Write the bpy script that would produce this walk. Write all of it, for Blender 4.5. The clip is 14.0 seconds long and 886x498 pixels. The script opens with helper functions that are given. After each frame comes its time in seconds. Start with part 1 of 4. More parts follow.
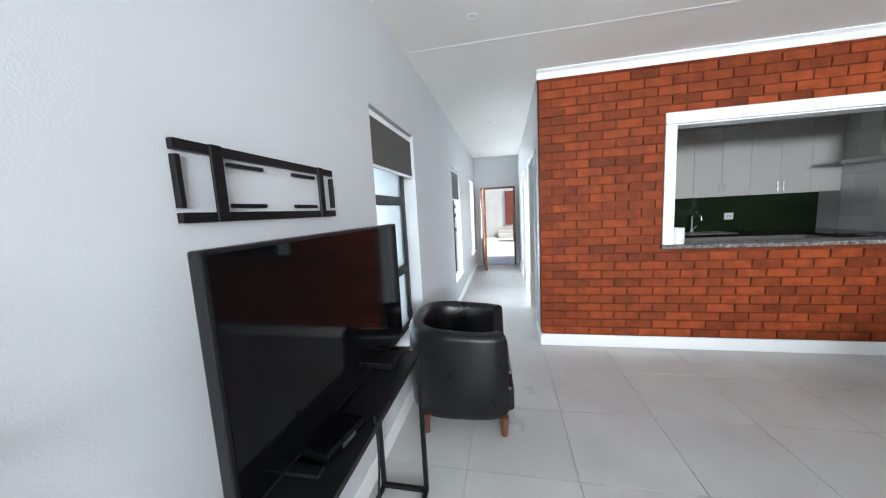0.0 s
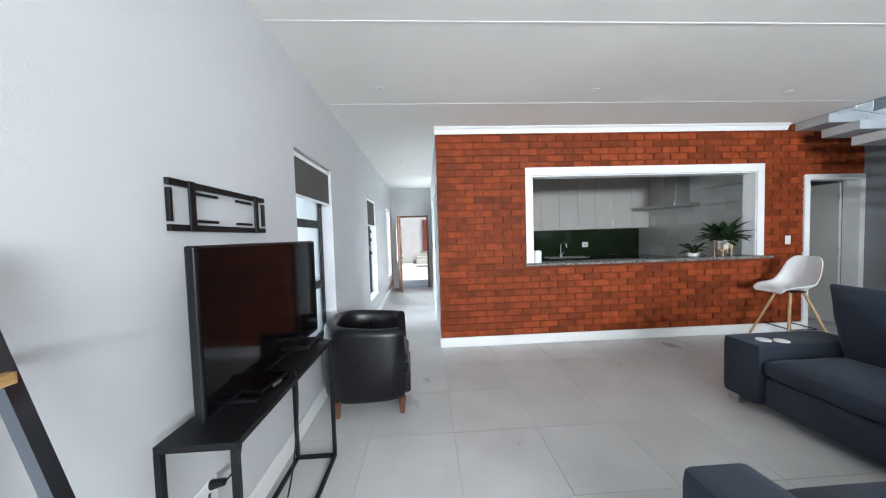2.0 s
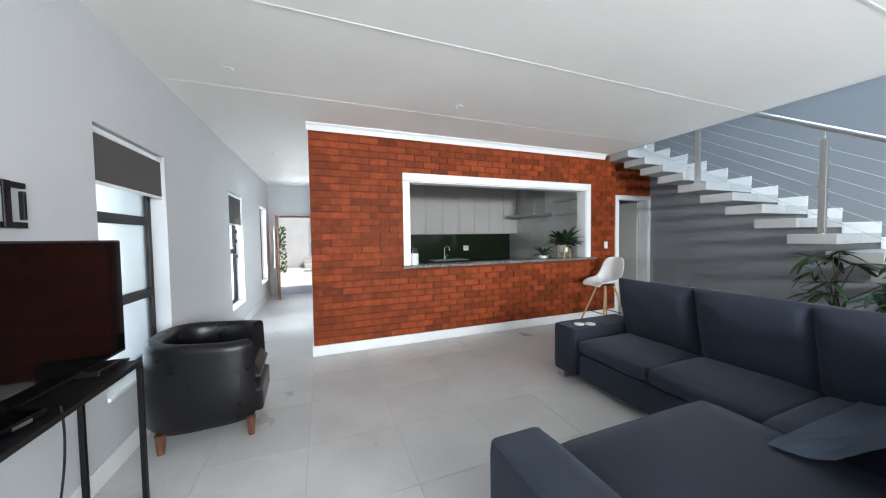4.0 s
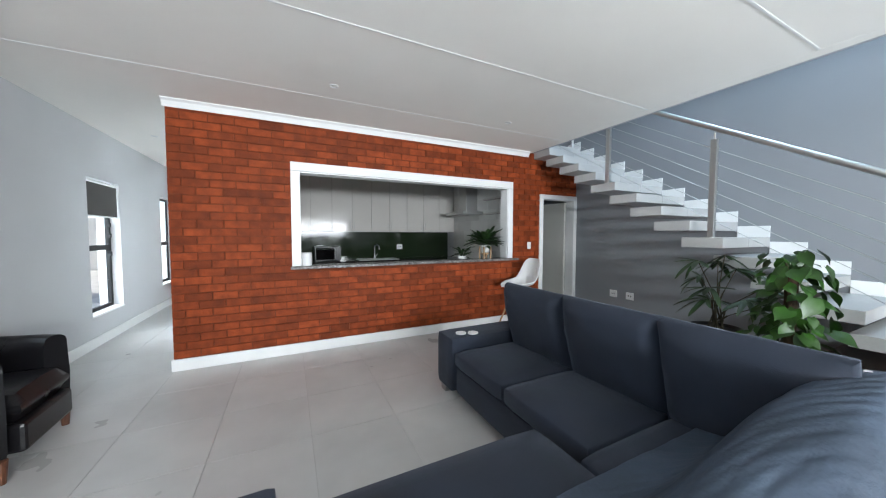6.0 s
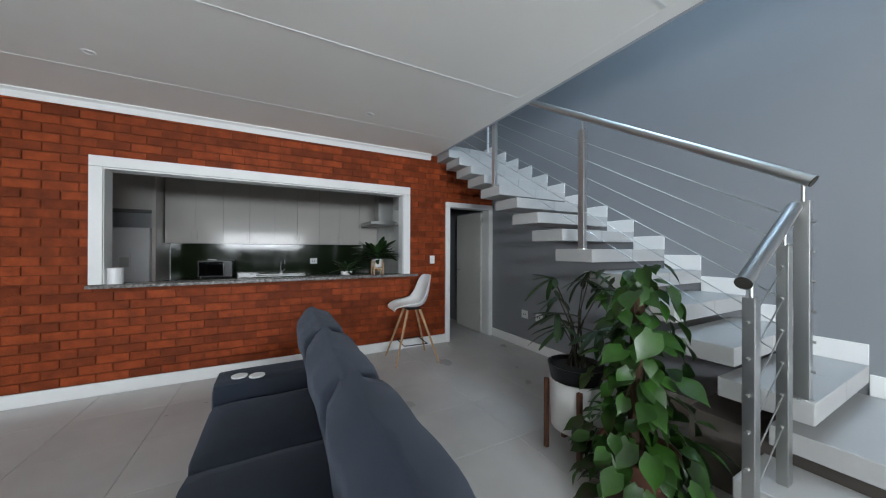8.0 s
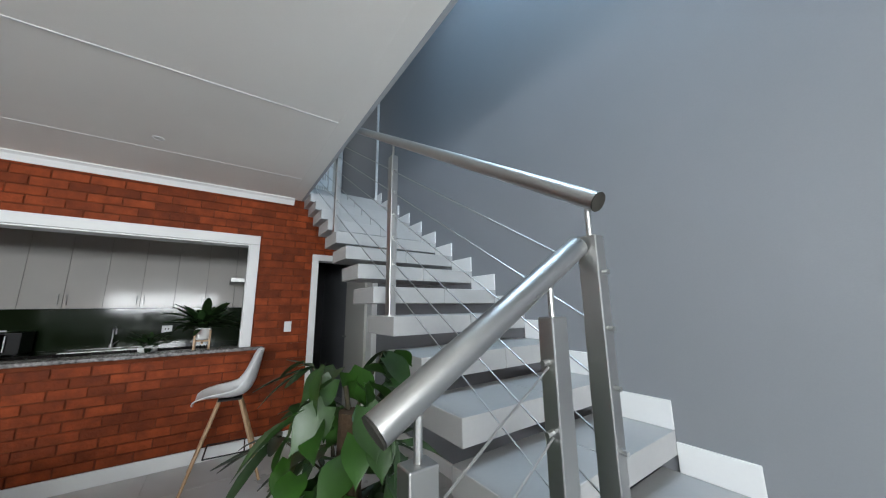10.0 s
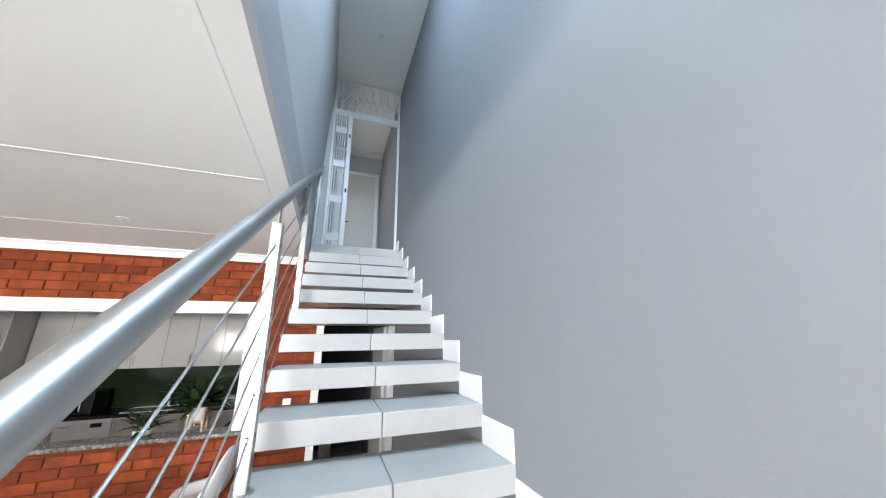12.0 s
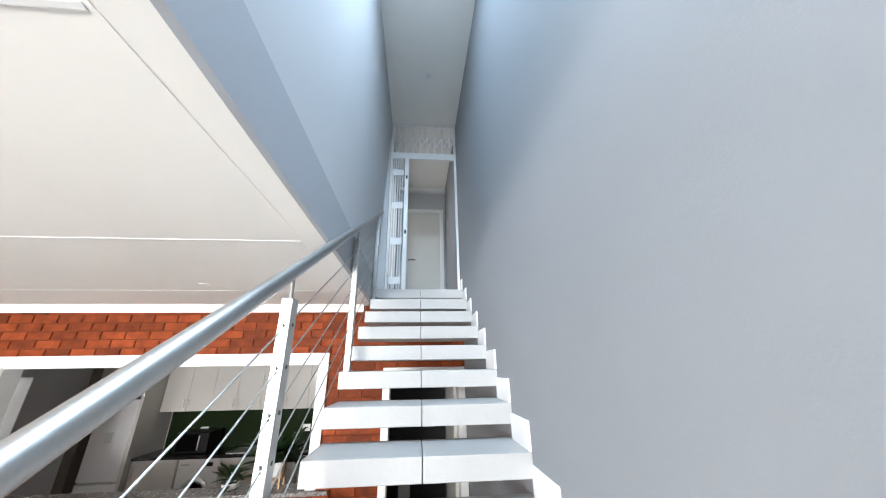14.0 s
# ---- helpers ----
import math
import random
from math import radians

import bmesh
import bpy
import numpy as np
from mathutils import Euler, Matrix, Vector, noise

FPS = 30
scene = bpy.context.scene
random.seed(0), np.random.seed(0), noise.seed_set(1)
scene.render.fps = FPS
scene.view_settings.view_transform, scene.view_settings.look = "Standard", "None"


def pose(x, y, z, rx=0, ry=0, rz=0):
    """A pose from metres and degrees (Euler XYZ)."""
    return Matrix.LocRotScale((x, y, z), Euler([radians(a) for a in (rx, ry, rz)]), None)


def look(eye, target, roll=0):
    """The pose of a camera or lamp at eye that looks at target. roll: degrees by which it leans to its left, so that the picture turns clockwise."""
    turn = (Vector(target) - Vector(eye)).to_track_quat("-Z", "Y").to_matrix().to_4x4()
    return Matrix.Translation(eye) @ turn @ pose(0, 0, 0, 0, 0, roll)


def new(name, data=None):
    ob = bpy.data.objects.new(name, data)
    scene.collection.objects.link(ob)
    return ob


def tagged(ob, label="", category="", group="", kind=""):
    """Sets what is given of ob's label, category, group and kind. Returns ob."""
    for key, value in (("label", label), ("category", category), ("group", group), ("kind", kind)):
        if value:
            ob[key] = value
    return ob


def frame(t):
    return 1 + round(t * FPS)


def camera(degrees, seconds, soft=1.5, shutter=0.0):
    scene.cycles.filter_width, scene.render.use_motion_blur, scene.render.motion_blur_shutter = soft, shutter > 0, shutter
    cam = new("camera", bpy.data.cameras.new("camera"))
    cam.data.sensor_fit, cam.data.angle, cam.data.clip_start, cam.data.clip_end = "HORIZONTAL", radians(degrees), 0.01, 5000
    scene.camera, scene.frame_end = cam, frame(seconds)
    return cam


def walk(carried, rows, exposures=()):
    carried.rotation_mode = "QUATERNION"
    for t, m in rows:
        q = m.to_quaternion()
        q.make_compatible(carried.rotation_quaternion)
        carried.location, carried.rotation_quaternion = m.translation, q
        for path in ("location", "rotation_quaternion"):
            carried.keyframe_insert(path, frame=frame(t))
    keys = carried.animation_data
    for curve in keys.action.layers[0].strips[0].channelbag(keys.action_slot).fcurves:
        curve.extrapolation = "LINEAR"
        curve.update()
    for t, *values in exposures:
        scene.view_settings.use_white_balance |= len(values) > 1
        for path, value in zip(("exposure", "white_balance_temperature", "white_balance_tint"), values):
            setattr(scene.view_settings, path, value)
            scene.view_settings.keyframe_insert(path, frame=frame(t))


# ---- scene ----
# ---------------------------------------------------------------- camera
cam = camera(109.5, 14.0, soft=1.15)
PATH = [
    (0, (-0.348, -3.32, 1.46), (-0.744, -1.374, 1.22), -3.0),
    (0.5, (-0.335, -3.74, 1.445), (-0.592, -1.762, 1.302), -2.2),
    (1, (-0.268, -3.875, 1.424), (-0.462, -1.886, 1.332), -1.9),
    (1.5, (-0.21, -3.894, 1.418), (-0.263, -1.897, 1.331), -1.8),
    (2, (-0.155, -3.913, 1.416), (-0.051, -1.918, 1.331), -1.7),
    (2.5, (-0.116, -3.925, 1.422), (0.15, -1.945, 1.336), -1.4),
    (3, (-0.072, -3.938, 1.418), (0.35, -1.985, 1.334), -1.2),
    (3.5, (0.001, -3.955, 1.407), (0.572, -2.04, 1.327), -1.0),
    (4, (0.121, -3.988, 1.4), (0.84, -2.123, 1.323), -0.8),
    (4.2, (0.16, -3.989, 1.385), (0.942, -2.148, 1.314), -1.0),
    (6.5, (1.478, -4.064, 1.402), (2.356, -2.269, 1.309), 0.1),
    (7, (1.877, -4.098, 1.385), (2.748, -2.299, 1.299), 0.1),
    (7.5, (2.243, -4.079, 1.371), (3.12, -2.283, 1.291), 0.1),
    (8, (2.623, -4.091, 1.37), (3.567, -2.328, 1.374), 0.2),
    (8.5, (2.931, -4.091, 1.365), (3.978, -2.391, 1.489), 0.3),
    (9, (3.273, -4.074, 1.375), (4.403, -2.441, 1.61), -0.0),
    (9.2, (3.417, -4.085, 1.378), (4.57, -2.475, 1.657), 0.0),
    (11.3, (4.759, -3.855, 1.668), (5.647, -2.124, 2.128), -0.8),
    (11.5, (4.847, -3.828, 1.73), (5.663, -2.066, 2.211), -0.8),
    (12, (4.975, -3.792, 1.863), (5.621, -1.978, 2.405), -0.6),
    (12.5, (5.071, -3.744, 1.98), (5.524, -1.893, 2.587), -0.9),
    (13, (5.11, -3.632, 2.045), (5.365, -1.766, 2.72), -0.8),
    (13.5, (5.157, -3.57, 2.069), (5.308, -1.707, 2.78), -0.9),
    (14, (5.195, -3.581, 2.08), (5.354, -1.716, 2.784), -0.9),
]
EXPOSURES = [(0, 0.34, 6350, 9), (1.5, 0.31, 6350, 9), (4.2, 0.30, 6450, 9), (6.5, 0.05, 6450, 9), (8.0, -0.48, 6450, 9), (9.2, -0.56, 6550, 9), (11.3, 0.18, 6800, 13), (12.5, 0.68, 7100, 14), (14, 0.76, 7150, 14)]
walk(cam, [(t, look(e, g, r)) for t, e, g, r in PATH], EXPOSURES)

# ---------------------------------------------------------------- world, sun, daylight
world = bpy.data.worlds.new("sky")
scene.world = world
world.use_nodes = True
wn = world.node_tree
sky = wn.nodes.new("ShaderNodeTexSky")
sky.sky_type, sky.sun_disc = "NISHITA", False
sky.sun_elevation, sky.sun_rotation = radians(58), radians(110)
wn.links.new(sky.outputs[0], wn.nodes["Background"].inputs[0])
wn.nodes["Background"].inputs[1].default_value = 0.15

sun = new("sun", bpy.data.lights.new("sun", "SUN"))
sun.data.energy, sun.data.angle, sun.data.color = 5.0, radians(0.5), (1.0, 0.95, 0.88)
sun.matrix_world = look((20 * math.sin(radians(110)) * 0.53, 20 * math.cos(radians(110)) * 0.53, 17), (0, 0, 0))


def window_light(name, eye, target, w, h, power, colour):
    """The sky's light in a window's opening."""
    ob = new(name, bpy.data.lights.new(name, "AREA"))
    ob.data.shape, ob.data.size, ob.data.size_y = "RECTANGLE", w, h
    ob.data.energy, ob.data.color = power, colour
    ob.matrix_world = look(eye, target)
    return ob


SKY_BLUE, SKY_WHITE = (0.72, 0.85, 1.0), (0.88, 0.945, 1.0)
window_light("daylight_garden", (2.1, -8.47, 1.76), (2.1, 0, 8.2), 3.4, 0.8, 680, SKY_WHITE)
window_light("daylight_folding_door", (-1.75, -4.6, 1.15), (3, -4.6, 1.0), 2.2, 2.1, 24, SKY_BLUE)
window_light("daylight_skylight", (5.26, -3.25, 5.52), (5.26, -3.25, 0), 0.72, 1.7, 125, (0.52, 0.76, 1.0))
# Fill lamp added to brighten the upper hall through an unseen side opening.
window_light("hall_fill_light", (4.52, 0.95, 4.05), (6, 0.95, 3.8), 1.1, 1.6, 7, SKY_WHITE)
for y0, y1, z0, z1, watts in ((-1.55, -0.665, 0.455, 2.10, 16), (1.26, 2.06, 0.39, 2.10, 125), (3.62, 4.40, 0.45, 2.11, 110)):
    window_light("daylight_side_window", (-1.7, (y0 + y1) / 2, (z0 + z1) / 2), (3, (y0 + y1) / 2, (z0 + z1) / 2), y1 - y0 + 0.5, z1 - z0 + 0.4, watts, (0.85, 0.94, 1.0))

# ---------------------------------------------------------------- materials


def mat(name, colour, rough=0.5, metal=0.0, vary=0.12, scale=6.0, detail=5.0, bump=0.0, bump_scale=60.0, coat=0.0, random_tint=0.0, colour2=None, spec=0.5):
    """A surface with large stains and fine grain; random_tint varies it from piece to piece."""
    m = bpy.data.materials.new(name)
    m.use_nodes = True
    nt = m.node_tree
    b = nt.nodes["Principled BSDF"]
    n1 = nt.nodes.new("ShaderNodeTexNoise")
    n1.inputs["Scale"].default_value, n1.inputs["Detail"].default_value = scale, detail
    n2 = nt.nodes.new("ShaderNodeTexNoise")
    n2.inputs["Scale"].default_value, n2.inputs["Detail"].default_value = bump_scale, 4
    pos = nt.nodes.new("ShaderNodeNewGeometry")
    for n in (n1, n2):
        nt.links.new(pos.outputs["Position"], n.inputs["Vector"])
    ramp = nt.nodes.new("ShaderNodeValToRGB")
    c2 = colour2 or tuple(c * (1 - 2 * vary) for c in colour)
    ramp.color_ramp.elements[0].position, ramp.color_ramp.elements[1].position = 0.25, 0.75
    ramp.color_ramp.elements[0].color, ramp.color_ramp.elements[1].color = (*c2, 1), (*colour, 1)
    nt.links.new(n1.outputs["Fac"], ramp.inputs[0])
    out = ramp.outputs[0]
    fine = nt.nodes.new("ShaderNodeHueSaturation")
    mr = nt.nodes.new("ShaderNodeMapRange")
    mr.inputs["To Min"].default_value, mr.inputs["To Max"].default_value = 1 - vary * 0.6, 1 + vary * 0.6
    nt.links.new(n2.outputs["Fac"], mr.inputs["Value"])
    nt.links.new(mr.outputs[0], fine.inputs["Value"])
    nt.links.new(out, fine.inputs["Color"])
    out = fine.outputs[0]
    if random_tint:
        info = nt.nodes.new("ShaderNodeObjectInfo")
        geo = nt.nodes.new("ShaderNodeNewGeometry")
        add = nt.nodes.new("ShaderNodeMath")
        add.operation = "ADD"
        nt.links.new(info.outputs["Random"], add.inputs[0])
        nt.links.new(geo.outputs["Random Per Island"], add.inputs[1])
        fr = nt.nodes.new("ShaderNodeMath")
        fr.operation = "FRACT"
        nt.links.new(add.outputs[0], fr.inputs[0])
        hs = nt.nodes.new("ShaderNodeHueSaturation")
        m2 = nt.nodes.new("ShaderNodeMapRange")
        m2.inputs["To Min"].default_value, m2.inputs["To Max"].default_value = 1 - random_tint, 1 + random_tint
        nt.links.new(fr.outputs[0], m2.inputs["Value"])
        nt.links.new(m2.outputs[0], hs.inputs["Value"])
        nt.links.new(out, hs.inputs["Color"])
        out = hs.outputs[0]
    nt.links.new(out, b.inputs["Base Color"])
    b.inputs["Roughness"].default_value, b.inputs["Metallic"].default_value = rough, metal
    b.inputs["Coat Weight"].default_value = coat
    b.inputs["Specular IOR Level"].default_value = spec
    if not metal or rough > 0.25:
        rr = nt.nodes.new("ShaderNodeMapRange")
        rr.inputs["To Min"].default_value, rr.inputs["To Max"].default_value = max(0, rough - 0.08), min(1, rough + 0.08)
        nt.links.new(n1.outputs["Fac"], rr.inputs["Value"])
        nt.links.new(rr.outputs[0], b.inputs["Roughness"])
    if bump:
        bp = nt.nodes.new("ShaderNodeBump")
        bp.inputs["Strength"].default_value, bp.inputs["Distance"].default_value = bump, 0.004
        nt.links.new(n2.outputs["Fac"], bp.inputs["Height"])
        nt.links.new(bp.outputs[0], b.inputs["Normal"])
    return m


def wood(name, dark, light, rough=0.45, stretch=(1.0, 12.0, 12.0)):
    m = mat(name, light, rough, vary=0.1)
    nt = m.node_tree
    b = nt.nodes["Principled BSDF"]
    tc = nt.nodes.new("ShaderNodeTexCoord")
    mp = nt.nodes.new("ShaderNodeMapping")
    mp.inputs["Scale"].default_value = stretch
    n = nt.nodes.new("ShaderNodeTexNoise")
    n.inputs["Scale"].default_value, n.inputs["Detail"].default_value, n.inputs["Distortion"].default_value = 3.0, 8, 1.2
    r = nt.nodes.new("ShaderNodeValToRGB")
    r.color_ramp.elements[0].position, r.color_ramp.elements[1].position = 0.35, 0.68
    r.color_ramp.elements[0].color, r.color_ramp.elements[1].color = (*dark, 1), (*light, 1)
    nt.links.new(tc.outputs["Object"], mp.inputs[0])
    nt.links.new(mp.outputs[0], n.inputs["Vector"])
    nt.links.new(n.outputs["Fac"], r.inputs[0])
    nt.links.new(r.outputs[0], b.inputs["Base Color"])
    return m


def glass(name, tint=(0.95, 0.98, 1.0), rough=0.02):
    m = bpy.data.materials.new(name)
    m.use_nodes = True
    b = m.node_tree.nodes["Principled BSDF"]
    b.inputs["Base Color"].default_value = (*tint, 1)
    b.inputs["Transmission Weight"].default_value, b.inputs["Roughness"].default_value, b.inputs["IOR"].default_value = 1.0, rough, 1.45
    return m


M = {}
M["wall"] = mat("wall_paint", (0.545, 0.552, 0.562), 0.62, vary=0.03, scale=1.5, bump=0.12, bump_scale=180)
M["ceiling"] = mat("ceiling_paint", (0.88, 0.855, 0.81), 0.7, vary=0.025, scale=1.2, bump=0.05, bump_scale=140)
M["grey_wall"] = mat("stair_wall_paint", (0.238, 0.249, 0.268), 0.6, vary=0.05, scale=1.0, bump=0.12, bump_scale=160)
# Greyer than the wall paint: the soft shade band is put into the colour.
M["edge_shade"] = mat("slab_edge_shade", (0.40, 0.415, 0.44), 0.6, vary=0.04, scale=1.5, bump=0.1, bump_scale=160)
M["trim"] = mat("white_gloss_trim", (0.82, 0.82, 0.81), 0.35, vary=0.03, scale=3)
M["tile"] = mat("porcelain_tile", (0.58, 0.575, 0.565), 0.30, vary=0.05, scale=1.7, detail=4.0, colour2=(0.455, 0.452, 0.448), bump=0.0, bump_scale=9, random_tint=0.045)
M["grout"] = mat("grout", (0.47, 0.465, 0.455), 0.85, vary=0.1, scale=8)
M["brick"] = mat("face_brick", (0.295, 0.056, 0.015), 0.6, vary=0.28, scale=9, bump=0.7, bump_scale=55, random_tint=0.32, spec=0.15)
M["mortar"] = mat("mortar", (0.19, 0.05, 0.022), 0.9, vary=0.2, scale=14, bump=0.5, bump_scale=120, spec=0.1)
M["black_metal"] = mat("black_powder_coat", (0.007, 0.007, 0.008), 0.42, vary=0.15, bump=0.05, bump_scale=200, spec=0.25)
M["black_plastic"] = mat("black_plastic", (0.008, 0.008, 0.009), 0.3, vary=0.1, spec=0.35)
M["black_gloss"] = mat("black_gloss_steel", (0.012, 0.013, 0.016), 0.16, vary=0.1, scale=8, spec=0.7)
M["screen"] = mat("tv_screen", (0.003, 0.003, 0.0035), 0.05, vary=0.05, spec=0.14)
M["leather"] = mat("black_leather", (0.008, 0.0075, 0.009), 0.30, vary=0.2, scale=5, bump=0.25, bump_scale=130, spec=0.32)
M["sofa"] = mat("charcoal_sofa_fabric", (0.014, 0.021, 0.038), 0.85, vary=0.22, scale=3, bump=0.4, bump_scale=380)
for node in M["sofa"].node_tree.nodes:
    if node.type == "BSDF_PRINCIPLED":
        node.inputs["Sheen Weight"].default_value, node.inputs["Sheen Roughness"].default_value = 0.14, 0.4
        node.inputs["Sheen Tint"].default_value = (0.62, 0.72, 0.9, 1)
M["throw"] = mat("blue_grey_velvet", (0.13, 0.175, 0.25), 0.5, vary=0.22, scale=4, bump=0.5, bump_scale=70)
M["steel"] = mat("brushed_steel", (0.47, 0.47, 0.46), 0.38, metal=1.0, vary=0.02, scale=2)
M["tread"] = mat("tread_tile", (0.41, 0.407, 0.40), 0.42, vary=0.07, scale=3, bump=0.04, bump_scale=50)
M["cabinet"] = mat("gloss_cabinet", (0.53, 0.51, 0.48), 0.10, vary=0.02, scale=2, spec=0.17)
M["larder"] = mat("taupe_panel", (0.20, 0.175, 0.145), 0.5, vary=0.06, scale=3)
# Dark taupe stands in for the shade beneath the landing.
M["under_stair"] = mat("plinth_shade_tone", (0.13, 0.11, 0.095), 0.7, vary=0.1, scale=4)
M["granite"] = mat("black_granite", (0.03, 0.03, 0.03), 0.12, vary=0.3, scale=60, colour2=(0.005, 0.005, 0.005))
M["speckle"] = mat("speckled_granite", (0.30, 0.28, 0.27), 0.25, vary=0.3, scale=38, colour2=(0.025, 0.02, 0.02), bump=0.15, bump_scale=90)
# The green in the base colour stands in for the garden's reflection.
M["splash"] = mat("dark_glass_splashback", (0.014, 0.024, 0.011), 0.09, vary=0.05, spec=0.3)
M["wall_tile"] = mat("white_gloss_tile", (0.66, 0.66, 0.64), 0.14, vary=0.05, scale=4, random_tint=0.08)
M["white_plastic"] = mat("white_plastic", (0.80, 0.80, 0.80), 0.32, vary=0.02)
M["appliance"] = mat("white_enamel", (0.75, 0.75, 0.75), 0.25, vary=0.03)
M["shelf_wood"] = wood("oak_board", (0.20, 0.10, 0.035), (0.42, 0.25, 0.10), 0.5, (10, 1.2, 10))
M["leg_wood"] = wood("pale_beech", (0.34, 0.20, 0.10), (0.52, 0.34, 0.19), 0.45, (14, 14, 2))
M["dark_wood"] = wood("dark_leg_wood", (0.07, 0.025, 0.012), (0.15, 0.06, 0.03), 0.4, (14, 14, 2))
M["door_wood"] = wood("meranti_door", (0.13, 0.045, 0.02), (0.26, 0.10, 0.045), 0.35, (10, 10, 1.2))
M["door_paint"] = mat("door_paint", (0.62, 0.61, 0.57), 0.4, vary=0.03, scale=3)
M["blind"] = mat("grey_blind", (0.085, 0.08, 0.075), 0.85, vary=0.08, bump=0.3, bump_scale=400)
M["leaf"] = mat("leaf_green", (0.026, 0.085, 0.009), 0.40, vary=0.3, scale=7, random_tint=0.4)
M["palm_leaf"] = mat("palm_leaf", (0.022, 0.055, 0.014), 0.42, vary=0.3, scale=7, random_tint=0.4)
M["stem"] = mat("plant_stem", (0.055, 0.045, 0.022), 0.8, vary=0.3, bump=0.6, bump_scale=60)
M["moss"] = mat("coir_pole", (0.09, 0.05, 0.024), 0.95, vary=0.4, bump=1.0, bump_scale=90)
M["soil"] = mat("soil", (0.015, 0.011, 0.008), 0.95, vary=0.4, bump=1.0, bump_scale=80)
M["pot_white"] = mat("white_ceramic", (0.72, 0.71, 0.69), 0.35, vary=0.04)
M["pot_brown"] = mat("terracotta_pot", (0.10, 0.035, 0.02), 0.7, vary=0.2, bump=0.3)
M["paving"] = mat("concrete_paving", (0.68, 0.66, 0.62), 0.8, vary=0.12, scale=2, bump=0.3, bump_scale=30)
M["lawn"] = mat("lawn", (0.06, 0.13, 0.03), 0.9, vary=0.3, scale=3, bump=0.8, bump_scale=50)
M["facade"] = mat("red_facade", (0.30, 0.08, 0.05), 0.8, vary=0.2, scale=5)
M["render_white"] = mat("white_render", (0.82, 0.80, 0.77), 0.8, vary=0.06, scale=2)
M["glass"] = glass("window_glass")
M["frosted"] = glass("obscured_glass", (0.92, 0.98, 1.0), 0.35)
M["lamp_glass"] = mat("downlight_lens", (0.75, 0.75, 0.72), 0.3)
# Near-black colour stands in for the shade inside the unlit side room.
M["dark_room"] = mat("unlit_room_panel", (0.06, 0.06, 0.065), 0.7, vary=0.05)

# ---------------------------------------------------------------- building helpers


def box(bm, x0, y0, z0, x1, y1, z1, bevel=0.0, segs=2):
    r = bmesh.ops.create_cube(bm, size=1)
    vs = r["verts"]
    for v in vs:
        v.co = Vector(((x0 + x1) / 2 + v.co.x * (x1 - x0), (y0 + y1) / 2 + v.co.y * (y1 - y0), (z0 + z1) / 2 + v.co.z * (z1 - z0)))
    if bevel:
        es = list({e for v in vs for e in v.link_edges})
        bmesh.ops.bevel(bm, geom=es, offset=bevel, segments=segs, profile=0.5, affect="EDGES")
    return bm


def boxes(*bs, bevel=0.0, segs=2):
    bm = bmesh.new()
    for b in bs:
        box(bm, *b, bevel=bevel, segs=segs)
    return bm


def rod(bm, a, b, r0, r1=None, n=12):
    """A round bar from a to b."""
    a, b = Vector(a), Vector(b)
    d = b - a
    m = Matrix.Translation((a + b) / 2) @ d.to_track_quat("Z", "Y").to_matrix().to_4x4()
    bmesh.ops.create_cone(bm, cap_ends=True, segments=n, radius1=r0, radius2=r0 if r1 is None else r1, depth=d.length, matrix=m)
    return bm


def rods(*rs, n=12):
    bm = bmesh.new()
    for r in rs:
        rod(bm, *r, n=n)
    return bm


def bar(bm, a, b, w, h):
    """A square bar from a to b, w wide and h deep."""
    a, b = Vector(a), Vector(b)
    d = b - a
    m = Matrix.Translation((a + b) / 2) @ d.to_track_quat("Z", "Y").to_matrix().to_4x4() @ Matrix.Diagonal((w, h, d.length, 1))
    bmesh.ops.create_cube(bm, size=1, matrix=m)
    return bm


def lathe(profile, n=28):
    """A turned shape from (radius, height) pairs."""
    bm = bmesh.new()
    rings = []
    for r, z in profile:
        rings.append([bm.verts.new((r * math.cos(2 * math.pi * i / n), r * math.sin(2 * math.pi * i / n), z)) for i in range(n)])
    for a, b in zip(rings, rings[1:]):
        for i in range(n):
            bm.faces.new((a[i], a[(i + 1) % n], b[(i + 1) % n], b[i]))
    bm.faces.new(rings[0][::-1])
    bm.faces.new(rings[-1])
    return bm


def mesh_of(name, bm, material, smooth=False):
    me = bpy.data.meshes.new(name)
    bmesh.ops.recalc_face_normals(bm, faces=bm.faces)
    bm.to_mesh(me)
    bm.free()
    me.materials.append(material)
    if smooth:
        me.shade_smooth()
        me.set_sharp_from_angle(angle=radians(50))
    return me


def part(name, bm, material, parent, label="", smooth=False):
    ob = new(name, mesh_of(name, bm, material, smooth))
    ob.parent = parent
    return tagged(ob, label)


def piece(name, me, parent, loc, scale=(1, 1, 1), rz=0.0):
    ob = new(name, me)
    ob.parent = parent
    ob.location, ob.scale, ob.rotation_euler = loc, scale, (0, 0, rz)
    return ob


def thing(name, label, category, m=None, group="", kind=""):
    ob = new(name)
    ob.empty_display_size = 0.1
    if m is not None:
        ob.matrix_world = m
    return tagged(ob, label, category, group, kind)


def structure(name, bm, material, label=""):
    ob = new(name, mesh_of(name, bm, material))
    return tagged(ob, label, kind="structure")


